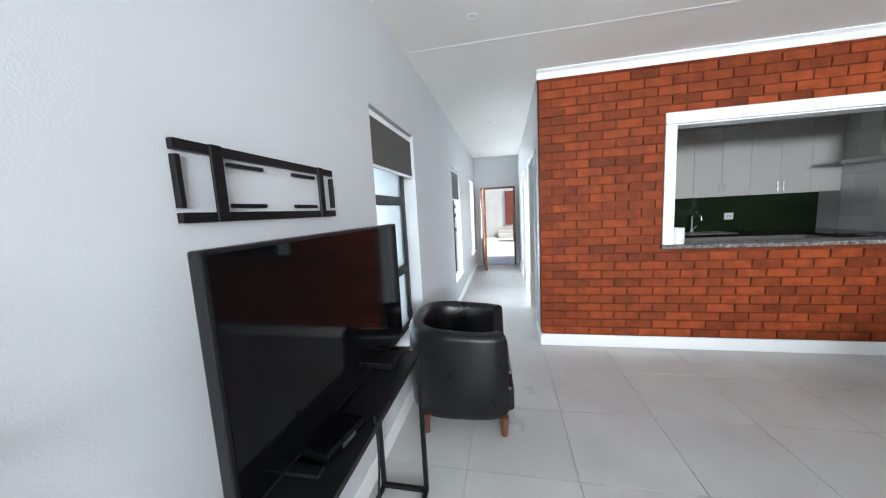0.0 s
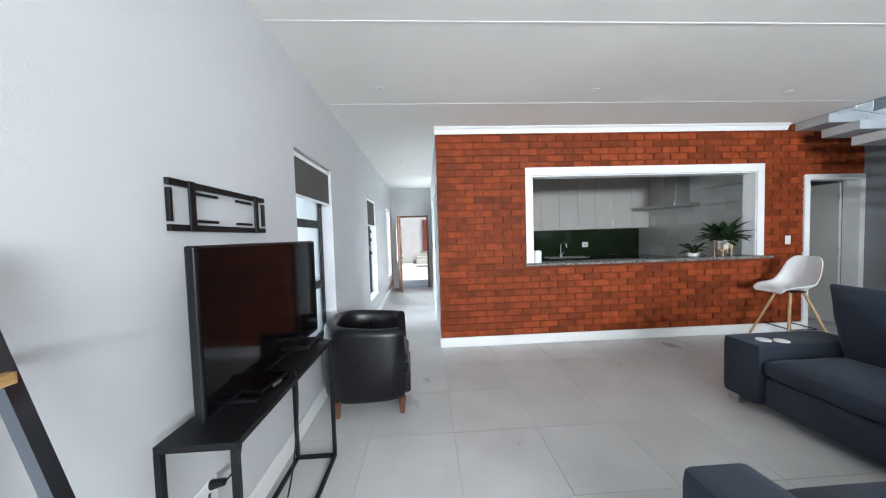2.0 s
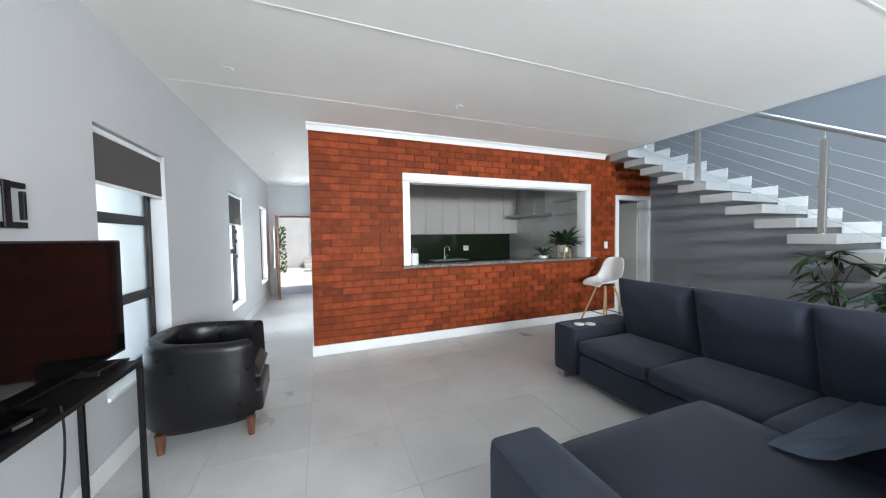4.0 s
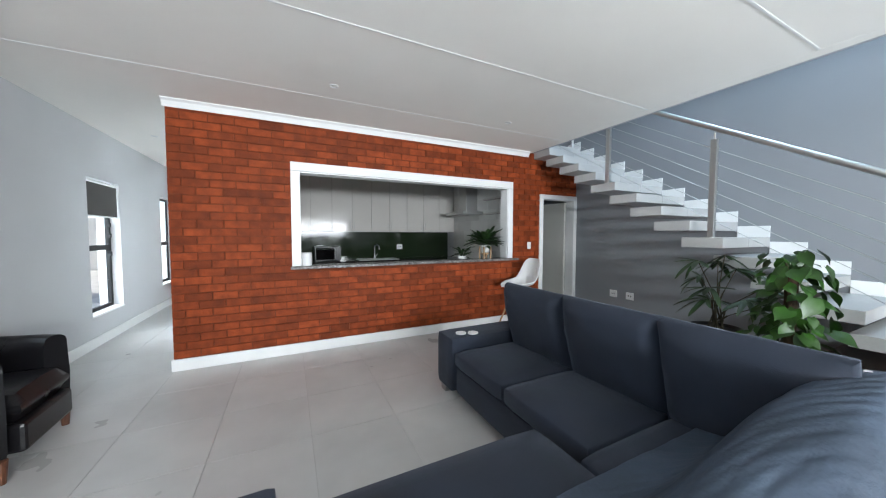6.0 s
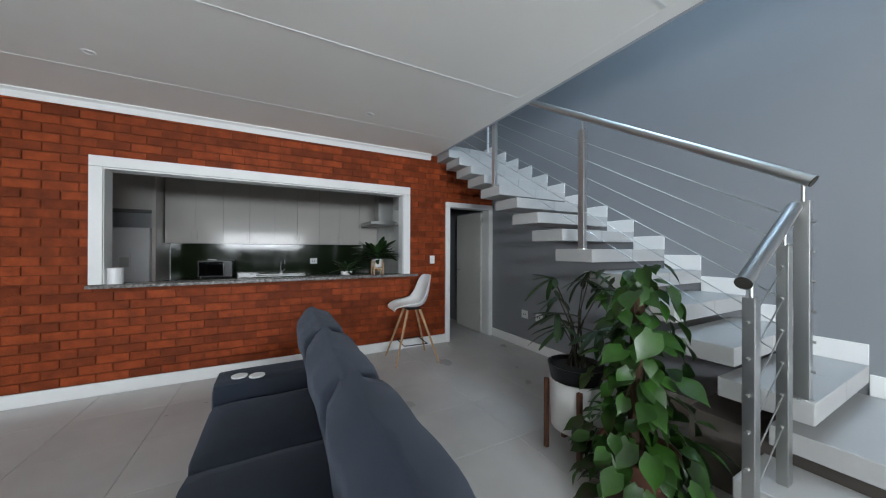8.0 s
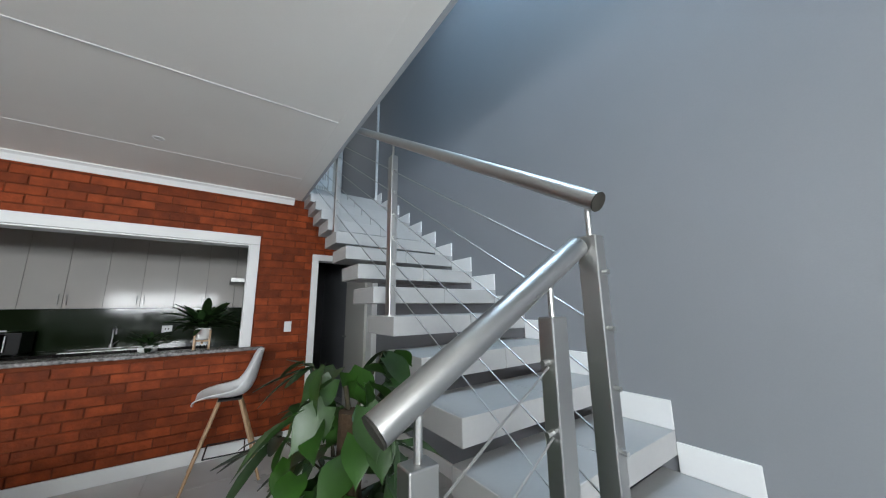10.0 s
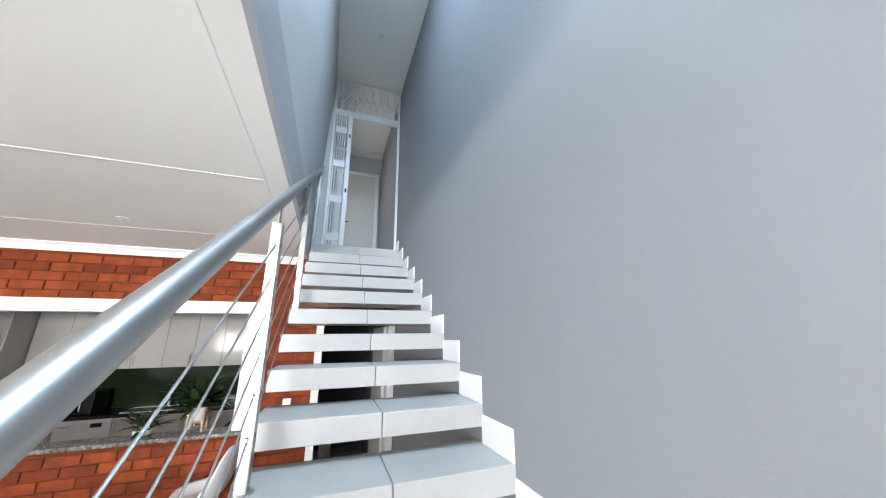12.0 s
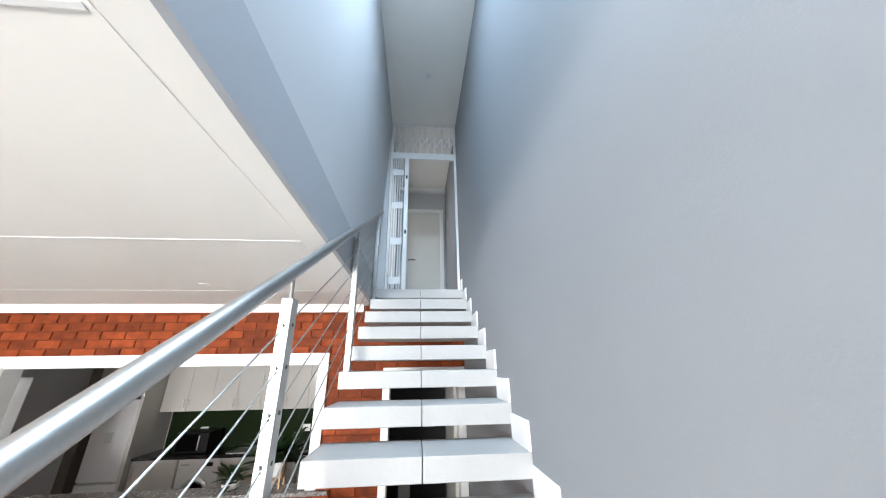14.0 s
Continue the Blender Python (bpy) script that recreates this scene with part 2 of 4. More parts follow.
def pillow(sx, sy, sz, power=0.42, n=14, wrinkle=0.0):
    """A soft cushion, centred, thick in z."""
    bm = bmesh.new()
    bmesh.ops.create_cube(bm, size=2)
    bmesh.ops.subdivide_edges(bm, edges=bm.edges[:], cuts=n, use_grid_fill=True)
    for v in bm.verts:
        x, y, z = v.co
        k = (max(0.0, 1 - x ** 4) * max(0.0, 1 - y ** 4)) ** power
        side = max(abs(x), abs(y))
        zz = z * (0.25 + 0.75 * k)
        q = 1 - 0.04 * (z * z) * side
        v.co = Vector((x * q * sx / 2, y * q * sy / 2, zz * sz / 2))
        if wrinkle:
            v.co += Vector((0, 0, wrinkle * noise.noise(Vector((x * 2.3 + sx, y * 2.3 + sy, z)))))
    return bm


def wall_x(name, x0, x1, ya, yb, z0, z1, holes, material, label):
    """A wall along y, with holes (y0, y1, z0, z1) right through it."""
    cuts = sorted({ya, yb, *[h[0] for h in holes], *[h[1] for h in holes]})
    bm = bmesh.new()
    for a, b in zip(cuts, cuts[1:]):
        hs = sorted([(h[2], h[3]) for h in holes if h[0] <= a + 1e-6 and h[1] >= b - 1e-6])
        z = z0
        for h0, h1 in hs:
            if h0 - z > 1e-4:
                box(bm, x0, a, z, x1, b, h0)
            z = h1
        if z1 - z > 1e-4:
            box(bm, x0, a, z, x1, b, z1)
    return structure(name, bm, material, label)


def wall_y(name, y0, y1, xa, xb, z0, z1, holes, material, label):
    cuts = sorted({xa, xb, *[h[0] for h in holes], *[h[1] for h in holes]})
    bm = bmesh.new()
    for a, b in zip(cuts, cuts[1:]):
        hs = sorted([(h[2], h[3]) for h in holes if h[0] <= a + 1e-6 and h[1] >= b - 1e-6])
        z = z0
        for h0, h1 in hs:
            if h0 - z > 1e-4:
                box(bm, a, y0, z, b, y1, h0)
            z = h1
        if z1 - z > 1e-4:
            box(bm, a, y0, z, b, y1, z1)
    return structure(name, bm, material, label)


# ---------------------------------------------------------------- the large structure
CEIL, TOP = 2.74, 5.40
EAST = 5.715
W1, W2, W3 = (-1.55, -0.665, 0.455, 2.10), (1.26, 2.06, 0.39, 2.10), (3.62, 4.40, 0.45, 2.11)
FOLD = (-5.7, -3.246, 0.0, 2.35)
wall_x("wall_west", -1.35, -1.10, -8.35, 4.80, 0, CEIL, [W1, W2, W3, FOLD], M["wall"], "smooth pale grey painted plaster wall")
wall_x("wall_east", EAST, 6.0, -8.35, 4.25, 0, TOP, [], M["grey_wall"], "tall blue-grey painted plaster wall beside the stairs")
wall_y("wall_south", -8.6, -8.35, -1.35, 6.0, 0, TOP, [(0.2, 4.0, 0.0, 2.2)], M["wall"], "pale painted wall with wide garden glazing")
wall_y("wall_end", 4.80, 5.0, -1.35, 0.15, 0, CEIL, [(-0.95, -0.10, 0.0, 1.99)], M["wall"], "white end wall of the passage")
D1, D2 = (0.48, 1.32, 0.0, 2.03), (2.35, 3.19, 0.0, 2.03)
wall_x("wall_passage", 0.0, 0.15, 0.15, 4.80, 0, CEIL, [D1, D2], M["wall"], "white passage wall with two door openings")
# kitchen shell
wall_y("wall_kitchen_back", 2.78, 2.95, 0.15, EAST, 0, CEIL, [], M["wall"], "white kitchen back wall")
wall_x("wall_kitchen_east", 4.53, 4.66, 0.15, 2.78, 0, CEIL, [], M["wall"], "kitchen side wall")
# brick wall's core, open to the kitchen and at the side door
OPEN, SIDE = (1.19, 4.195, 1.0, 2.135), (4.92, 5.655, 0.0, 2.01)
brick_wall = wall_y("wall_brick", 0.012, 0.15, 0.001, EAST, 0, CEIL, [OPEN, SIDE], M["mortar"], "red face-brick wall with a serving hatch")
structure("ceiling", boxes((-1.35, -8.35, CEIL, 4.68, 0.0, CEIL + 0.19)), M["ceiling"], "off-white flush ceiling with thin joint strips")
structure("ceiling_passage", boxes((-1.35, 0.0, CEIL, 4.68, 5.0, CEIL + 0.15)), M["ceiling"], "off-white passage and kitchen ceiling")
structure("ceiling_stair", boxes((4.4, -8.6, TOP, 6.0, -4.12, TOP + 0.15), (4.4, -2.38, TOP, 6.0, 3.0, TOP + 0.15), (4.4, -4.12, TOP, 4.88, -2.38, TOP + 0.15), (5.64, -4.12, TOP, 6.0, -2.38, TOP + 0.15)), M["ceiling"], "high white ceiling over the stairs with a skylight")
# the upper wall leans out a little over the stairs
upper = boxes((4.60, -8.35, CEIL + 0.19, 4.80, 0.079, TOP))
for v in upper.verts:
    if v.co.x > 4.7 and v.co.z < 3:
        v.co.x = 4.692
structure("wall_stair_upper", upper, M["wall"], "pale painted upper wall above the ceiling's edge")
# The opening is out of view, cut only for the hall's fill lamp.
wall_x("wall_hall_side", 4.60, 4.80, 0.08, 1.9, 2.901, TOP, [(0.4, 1.5, 3.25, 4.85)], M["wall"], "pale wall of the upper hall with an unseen opening for added light")
structure("floor_upper", boxes((4.68, -0.03, CEIL, EAST, 1.9, 2.90)), M["tread"], "upper landing slab")
structure("wall_upper_hall", boxes((4.60, 1.9, 2.90, EAST, 2.05, TOP)), M["wall"], "pale end wall of the upper hall")
# Liner panels added so the gap beside the open door looks unlit.
structure("wall_side_room", boxes((4.661, 0.16, 0.0, 4.672, 2.779, 2.449), (4.673, 2.765, 0.0, EAST - 0.001, 2.779, 2.449)), M["dark_room"], "dark panels on the side room's walls, standing in for its shade")
structure("ceiling_side_room", boxes((4.66, 0.15, 2.45, EAST, 2.78, 2.5)), M["ceiling"], "ceiling of the side room")
# Band over the slab edge, greyed in place of the wall's soft shadow.
structure("fascia_stair", boxes((4.681, -8.35, CEIL - 0.002, 4.707, -0.031, CEIL + 0.29)), M["edge_shade"], "ceiling slab edge band, greyed for the soft shade along the wall")
structure("ground", boxes((-400, -400, -0.30, 400, 400, -0.12)), M["lawn"], "open ground around the house")
structure("paving_entrance", boxes((-9, 5.0, -0.12, 8, 13.0, -0.02)), M["paving"], "bright concrete paving outside the front door")
structure("paving_side", boxes((-9, -10.0, -0.12, -1.351, 4.9, -0.03)), M["paving"], "bright concrete paving beside the folding door")
structure("terrace", boxes((-1.35, -10.0, -0.12, 8, -8.6, -0.02)), M["paving"], "paved terrace")
structure("roof", boxes((-1.6, -8.8, TOP + 0.15, 6.3, 5.2, TOP + 0.3)), M["facade"], "roof slab")
structure("roof_lower", boxes((-1.5, -8.7, CEIL + 0.2, 4.59, 5.1, CEIL + 0.3)), M["facade"], "lower roof slab")

# ceiling joint strips, cornice, skirtings
for y in (-0.71, -1.92, -3.13, -4.35, -5.56, -6.77):
    structure("trim_ceiling_joint", boxes((-1.10, y - 0.008, CEIL - 0.0025, 4.55, y + 0.008, CEIL), bevel=0.001), M["trim"], "thin white ceiling joint strip")
structure("trim_ceiling_joint", boxes((4.555, -8.35, CEIL - 0.0014, 4.566, -0.05, CEIL), bevel=0.0006), M["ceiling"], "thin white ceiling joint strip")


def cornice(name, x0, x1, y, depth=0.055, drop=0.078):
    bm = bmesh.new()
    prof = [(0, 0), (0, -drop), (-0.008, -drop), (-0.014, -drop * 0.8), (-depth * 0.55, -drop * 0.35), (-depth * 0.9, -0.012), (-depth, -0.01), (-depth, 0)]
    ends = [[bm.verts.new((x, y + p[0], CEIL + p[1])) for p in prof] for x in (x0, x1)]
    n = len(prof)
    for i in range(n):
        bm.faces.new((ends[0][i], ends[0][(i + 1) % n], ends[1][(i + 1) % n], ends[1][i]))
    bm.faces.new(ends[0][::-1])
    bm.faces.new(ends[1])
    return structure(name, bm, M["trim"], "white coved cornice above the brick")


cornice("cornice_brick", -0.02, 4.60, 0.0)
for x0, y0, x1, y1 in ((-0.018, -0.018, 4.85, 0.0), (-1.10, -3.25, -1.084, 4.80), (-0.016, 0.0, 0.0, 0.42), (-0.016, 1.38, 0.0, 2.29), (-0.016, 3.25, 0.0, 4.80), (EAST - 0.016, -3.05, EAST, 0.0)):
    structure("skirting", boxes((x0, y0, 0.0, x1, y1, 0.122), bevel=0.005), M["trim"], "white painted skirting board")

# serving hatch: trim, lining, stone sill
hatch = thing("hatch_frame", "white painted timber frame round the serving hatch", "window frame", kind="structure")
for nm, b in (("head", (1.105, -0.022, 2.135, 4.283, 0.0, 2.235)), ("jamb", (1.105, -0.022, 1.032, 1.20, 0.0, 2.133)), ("jamb", (4.188, -0.022, 1.032, 4.283, 0.0, 2.133))):
    part(nm, boxes(b, bevel=0.004), M["trim"], hatch)
for b in ((1.19, 0.0, 1.032, 1.205, 0.17, 2.12), (4.18, 0.0, 1.032, 4.195, 0.17, 2.12), (1.19, 0.0, 2.12, 4.195, 0.17, 2.134)):
    part("lining", boxes(b), M["trim"], hatch)
sill = new("hatch_counter", mesh_of("hatch_counter", boxes((1.09, -0.045, 0.995, 4.40, 0.0, 1.03), (1.192, 0.0, 0.995, 4.193, 0.205, 1.03), bevel=0.006), M["speckle"]))
tagged(sill, "speckled granite counter slab in the serving hatch", "counter")


def door_frame(name, x0, x1, top, y0, y1, w=0.075, label="white painted door frame", material="trim"):
    f = thing(name, label, "door frame", kind="structure")
    for nm, b in (("jamb", (x0 - w, y0, 0, x0, y1, top)), ("jamb", (x1, y0, 0, x1 + w, y1, top)), ("head", (x0 - w, y0, top + 0.001, x1 + w, y1, top + w))):
        part(nm, boxes(b, bevel=0.004), M[material], f)
    return f


# side door beside the hatch, standing open into the room behind
door_frame("door_frame", 4.925, 5.635, 2.005, -0.02, 0.16)
door = thing("door_1", "pale grey door standing open into a dark room", "door", pose(5.625, 0.17, 0.01, 0, 0, 92), kind="structure")
part("leaf", boxes((0, -0.02, 0, 0.72, 0.02, 1.98), bevel=0.003), M["door_paint"], door)
for z in (0.2, 1.0, 1.75):
    part("hinge", rods(((-0.004, 0.024, z), (-0.004, 0.024, z + 0.09), 0.007)), M["steel"], door)
hd = part("handle", rods(((0.66, 0.02, 1.0), (0.66, 0.075, 1.0), 0.009), ((0.66, 0.07, 1.0), (0.54, 0.07, 1.0), 0.009)), M["steel"], door, "steel lever handle")
basin = thing("washbasin", "white ceramic washbasin on the side room's wall", "basin", pose(5.05, 1.6, 0.0))
part("bowl", boxes((-0.2, -0.2, 0.72, 0.2, 0.2, 0.86), bevel=0.03, segs=3), M["pot_white"], basin)
part("pedestal", boxes((-0.08, -0.08, 0, 0.08, 0.1, 0.72), bevel=0.02), M["pot_white"], basin)

# passage openings in white frames: the kitchen doorway stands open, the other door is closed
for i, d in enumerate((D1, D2)):
    f = thing("door_frame", "white painted passage door frame", "door frame", kind="structure")
    w = 0.07
    for b in ((-0.018, d[0] - w, 0, 0.0, d[0], d[3]), (-0.018, d[1], 0, 0.0, d[1] + w, d[3]), (-0.018, d[0] - w, d[3] + 0.001, 0.0, d[1] + w, d[3] + w)):
        part("architrave", boxes(b, bevel=0.003), M["trim"], f)
    if i == 0:
        for ya, yb in ((d[0], d[0] + 0.012), (d[1] - 0.012, d[1])):
            part("lining", boxes((0.001, ya, 0, 0.149, yb, d[3])), M["trim"], f)
        continue
    dr = thing("door_%d" % (i + 2), "closed white panelled passage door", "door", kind="structure")
    part("leaf", boxes((0.07, d[0] + 0.004, 0.008, 0.11, d[1] - 0.004, d[3] - 0.004), bevel=0.003), M["trim"], dr)
    part("handle", rods(((0.07, d[0] + 0.08, 1.0), (0.02, d[0] + 0.08, 1.0), 0.009), ((0.025, d[0] + 0.08, 1.0), (0.025, d[0] + 0.2, 1.0), 0.009)), M["steel"], dr, "steel lever handle")

# front door: timber frame, leaf standing open into the passage
f = thing("door_frame_front", "varnished timber front door frame", "door frame", kind="structure")
for b in ((-0.95, 4.79, 0, -0.905, 4.95, 1.945), (-0.145, 4.79, 0, -0.10, 4.95, 1.945), (-0.95, 4.79, 1.946, -0.10, 4.95, 1.99)):
    part("jamb", boxes(b, bevel=0.004), M["door_wood"], f)
fd = thing("door_front", "varnished reddish-brown timber front door standing open", "door", pose(-0.905, 4.78, 0.01, 0, 0, -83), kind="structure")
part("leaf", boxes((0, -0.022, 0, 0.80, 0.022, 1.93), bevel=0.004), M["door_wood"], fd)
for k in range(5):
    part("panel", boxes((0.08, -0.027, 0.12 + k * 0.36, 0.72, -0.0225, 0.42 + k * 0.36), bevel=0.002), M["door_wood"], fd)
part("pull_handle", rods(((0.70, -0.075, 0.75), (0.70, -0.075, 1.65), 0.014), ((0.70, -0.02, 0.85), (0.70, -0.075, 0.85), 0.008), ((0.70, -0.02, 1.55), (0.70, -0.075, 1.55), 0.008)), M["steel"], fd, "long steel pull handle")
part("lock", boxes((0.66, -0.034, 0.62, 0.74, -0.0225, 0.70), bevel=0.004), M["steel"], fd)


def window(name, y0, y1, z0, z1, transoms, glass_mat, blind=None, label="black aluminium window in a deep white reveal"):
    w = thing(name, label, "window", kind="structure")
    xa, xb, s = -1.255, -1.205, 0.045
    for nm, b in (("stile", (xa, y0, z0, xb, y0 + s, z1)), ("stile", (xa, y1 - s, z0, xb, y1, z1)), ("rail", (xa, y0 + s, z0, xb, y1 - s, z0 + s)), ("rail", (xa, y0 + s, z1 - s, xb, y1 - s, z1))):
        part(nm, boxes(b, bevel=0.003), M["black_metal"], w)
    for t in transoms:
        part("transom", boxes((xa, y0 + s, t - 0.035, xb, y1 - s, t + 0.035), bevel=0.003), M["black_metal"], w)
    zs = [z0 + s, *[v for t in transoms for v in (t - 0.035, t + 0.035)], z1 - s]
    for a, b in zip(zs[::2], zs[1::2]):
        p = part("pane", boxes((-1.233, y0 + s, a, -1.227, y1 - s, b)), M[glass_mat], w)
        p.visible_shadow = False
    part("sill", boxes((-1.205, y0 + 0.001, z0 - 0.02, -1.085, y1 - 0.001, z0 + 0.004), bevel=0.004), M["trim"], w)
    if blind:
        bl = thing("roller_blind", "dark grey roller blind drawn part way down", "blind", group="roller blinds")
        part("fabric", boxes((-1.128, y0 + 0.03, blind + 0.02, -1.124, y1 - 0.01, z1 - 0.035)), M["blind"], bl)
        part("tube", rods(((-1.135, y0 + 0.01, z1 - 0.03), (-1.135, y1 - 0.005, z1 - 0.03), 0.022)), M["white_plastic"], bl)
        part("bottom_bar", boxes((-1.134, y0 + 0.03, blind, -1.118, y1 - 0.01, blind + 0.022), bevel=0.004), M["white_plastic"], bl, "white bottom bar")
    return w


window("window_1", *W1, (0.98, 1.56), "frosted", 1.745)
window("window_2", *W2, (1.22,), "glass", 1.62)
window("window_3", *W3, (1.22,), "frosted", None)
latch = thing("window_latch", "black casement stays on the passage window", "latch")
for z in (1.1, 1.35, 1.5):
    part("stay", boxes((-1.202, 1.99, z, -1.175, 2.005, z + 0.06), bevel=0.004), M["black_metal"], latch)

# folding door: its leaf stands folded back outside, beside the reveal
fold = thing("folding_door", "dark aluminium folding door leaf folded back beside the ladder shelf", "door", kind="structure")
fx0, fx1, fy0, fy1 = -1.95, -1.258, -3.258, -3.218
for x0, x1 in ((fx1 - 0.115, fx1), (fx0, fx0 + 0.10)):
    part("stile", boxes((x0, fy0, 0.02, x1, fy1, 2.30), bevel=0.004), M["black_metal"], fold)
for z in (0.02, 0.86, 1.44, 2.22):
    part("rail", boxes((fx0 + 0.10, fy0 + 0.002, z, fx1 - 0.115, fy1, z + 0.075), bevel=0.004), M["black_metal"], fold)
for za, zb in ((0.095, 0.86), (0.935, 1.44), (1.515, 2.22)):
    g = part("pane", boxes((fx0 + 0.10, fy0 + 0.014, za, fx1 - 0.115, fy0 + 0.020, zb)), M["glass"], fold)
    g.visible_shadow = False
for z in (1.99, 1.83, 1.70, 1.34, 0.3):
    hg = part("hinge", boxes((fx1 - 0.13, fy0 - 0.006, z, fx1 - 0.02, fy0 - 0.001, z + 0.038), bevel=0.002), M["steel"], fold, "steel hinge strap")
    part("hinge_pin", rods(((fx1 - 0.026, fy0 - 0.010, z + 0.004), (fx1 - 0.026, fy0 - 0.010, z + 0.034), 0.009)), M["steel"], hg)
part("head", boxes((-1.33, -5.69, 2.305, -1.26, -3.262, 2.348)), M["black_metal"], fold)

# garden glazing behind the camera and the high stair window
for nm, x0, x1, z0, z1, n in (("window_garden", 0.2, 4.0, 0.0, 2.2, 4),):
    w = thing(nm, "black aluminium glazing to the outside", "window", kind="structure")
    for i in range(n + 1):
        x = x0 + (x1 - x0 - 0.06) * i / n
        part("stile", boxes((x, -8.45, z0, x + 0.06, -8.39, z1)), M["black_metal"], w)
    for z in (z0, z1 - 0.06):
        part("rail", boxes((x0 + 0.06, -8.445, z, x1 - 0.06, -8.395, z + 0.06)), M["black_metal"], w)

# ---------------------------------------------------------------- stairs
stair = thing("staircase", "floating pale tiled stairs along the grey wall", "stairs", kind="structure")
SX = 4.715


def tread_y(k):
    return -2.548 + 0.2755 * k


def tread_z(k):
    return 1.377 + 0.1705 * k


for k in range(-4, 10):
    y, z = tread_y(k), tread_z(k)
    d = 0.345 if k < 9 else 0.037
    part("tread", boxes((SX, y, z - 0.10, 5.226, y + d, z), (5.229, y, z - 0.10, EAST - 0.001, y + d, z), bevel=0.004), M["tread"], stair)
    part("stair_skirting", boxes((EAST - 0.013, y, z + 0.001, EAST - 0.001, y + 0.2745, z + 0.125), bevel=0.003), M["trim"], stair)
part("landing", boxes((4.76, -4.80, 0.42, EAST - 0.001, tread_y(-4) + 0.16, 0.52), bevel=0.004), M["tread"], stair)
part("stair_skirting", boxes((EAST - 0.013, -4.80, 0.521, EAST - 0.001, tread_y(-4) - 0.002, 0.645), bevel=0.003), M["trim"], stair)
part("tread", boxes((4.45, -4.80, 0.247, 4.81, -3.46, 0.347), bevel=0.004), M["tread"], stair)
part("tread", boxes((4.16, -4.80, 0.073, 4.52, -3.46, 0.173), bevel=0.004), M["tread"], stair)
# Assumed support; its dark colour carries the shade under the stairs.
part("plinth", boxes((4.88, -4.75, 0.0, EAST - 0.02, -3.10, 0.41)), M["under_stair"], stair, "plinth under the landing, coloured dark for the shade there")
part("plinth", boxes((4.56, -4.75, 0.0, 4.86, -3.55, 0.245)), M["tread"], stair)
part("plinth", boxes((4.27, -4.75, 0.0, 4.55, -3.55, 0.072)), M["tread"], stair)

rail = thing("stair_railing", "brushed steel railing with tension cables", "railing")
RX, RS = 4.754, 0.614


def rail_z(y):
    return 1.705 + (y + 3.60) * RS


def tube(name, a, b, r, parent, label=""):
    return part(name, rods((a, b, r), n=24), M["steel"], parent, label, smooth=False)


def rail_x(y):
    return RX - 0.006 * (y + 3.60)


hr = tube("handrail", (rail_x(-3.634), -3.634, rail_z(-3.634)), (rail_x(0.04), 0.04, rail_z(0.04)), 0.026, rail, "round steel handrail")
hr.data.shade_smooth()
hr.data.set_sharp_from_angle(angle=radians(50))
M["end_cap"] = mat("dull_steel_cap", (0.045, 0.042, 0.036), 0.7, spec=0.15, vary=0.2, scale=30, bump=0.2, bump_scale=200)
part("end_cap", rods(((rail_x(-3.6355), -3.6355, rail_z(-3.6355)), (rail_x(-3.638), -3.638, rail_z(-3.638)), 0.0262), n=24), M["end_cap"], rail, "dull grey end cap")
POSTS = [(-3.605, tread_z(-4)), (-2.44, tread_z(0)), (-1.33, tread_z(4)), (-0.24, tread_z(8))]
for y, zb in POSTS:
    px, zt = rail_x(y), rail_z(y) - 0.105
    p = part("post", boxes((px - 0.02, y - 0.026, zb, px + 0.02, y + 0.026, zt), bevel=0.003), M["steel"], rail)
    part("spigot", rods(((px, y, zt), (px, y, rail_z(y) - 0.015), 0.007)), M["steel"], p)
    part("foot", lathe([(0.036, zb), (0.036, zb + 0.006), (0.012, zb + 0.007)], 16), M["steel"], p).location = (px, y, 0)
    for i in range(6):
        z = zt - 0.09 - i * 0.135
        part("cable_bolt", rods(((px - 0.002, y - 0.04, z - 0.006), (px - 0.002, y + 0.03, z), 0.0065), n=8), M["steel"], p)
        part("cable_hole", rods(((px + 0.0195, y, z), (px + 0.0215, y, z), 0.007), n=10), M["black_plastic"], p)
for i in range(6):
    for (ya, za), (yb, zb) in zip(POSTS, POSTS[1:]):
        part("cable", rods(((rail_x(ya), ya, rail_z(ya) - 0.195 - i * 0.135), (rail_x(yb), yb, rail_z(yb) - 0.195 - i * 0.135), 0.0028), n=6), M["steel"], rail)
low = thing("lower_railing", "short brushed steel railing on the lowest steps", "railing")
LY = -3.585


def low_z(x):
    return 1.555 - (4.70 - x) * 0.59


lr = tube("handrail", (4.725, LY, low_z(4.725)), (4.18, LY, low_z(4.18)), 0.027, low, "round steel handrail")
part("end_cap", rods(((4.179, LY, low_z(4.179)), (4.176, LY, low_z(4.176)), 0.0272), n=24), M["end_cap"], low, "dull grey end cap")
lr.data.shade_smooth()
lr.data.set_sharp_from_angle(angle=radians(50))
for x, zb in ((4.60, 0.347), (4.25, 0.173)):
    zt = low_z(x) - 0.10
    p = part("post", boxes((x - 0.026, LY - 0.02, zb, x + 0.026, LY + 0.02, zt), bevel=0.003), M["steel"], low)
    part("spigot", rods(((x, LY, zt), (x, LY, low_z(x) - 0.015), 0.007)), M["steel"], p)
    for i in range(6):
        z = zt - 0.09 - i * 0.14
        part("cable_bolt", rods(((x - 0.045, LY, z - 0.006), (x + 0.035, LY, z), 0.0065), n=8), M["steel"], p)
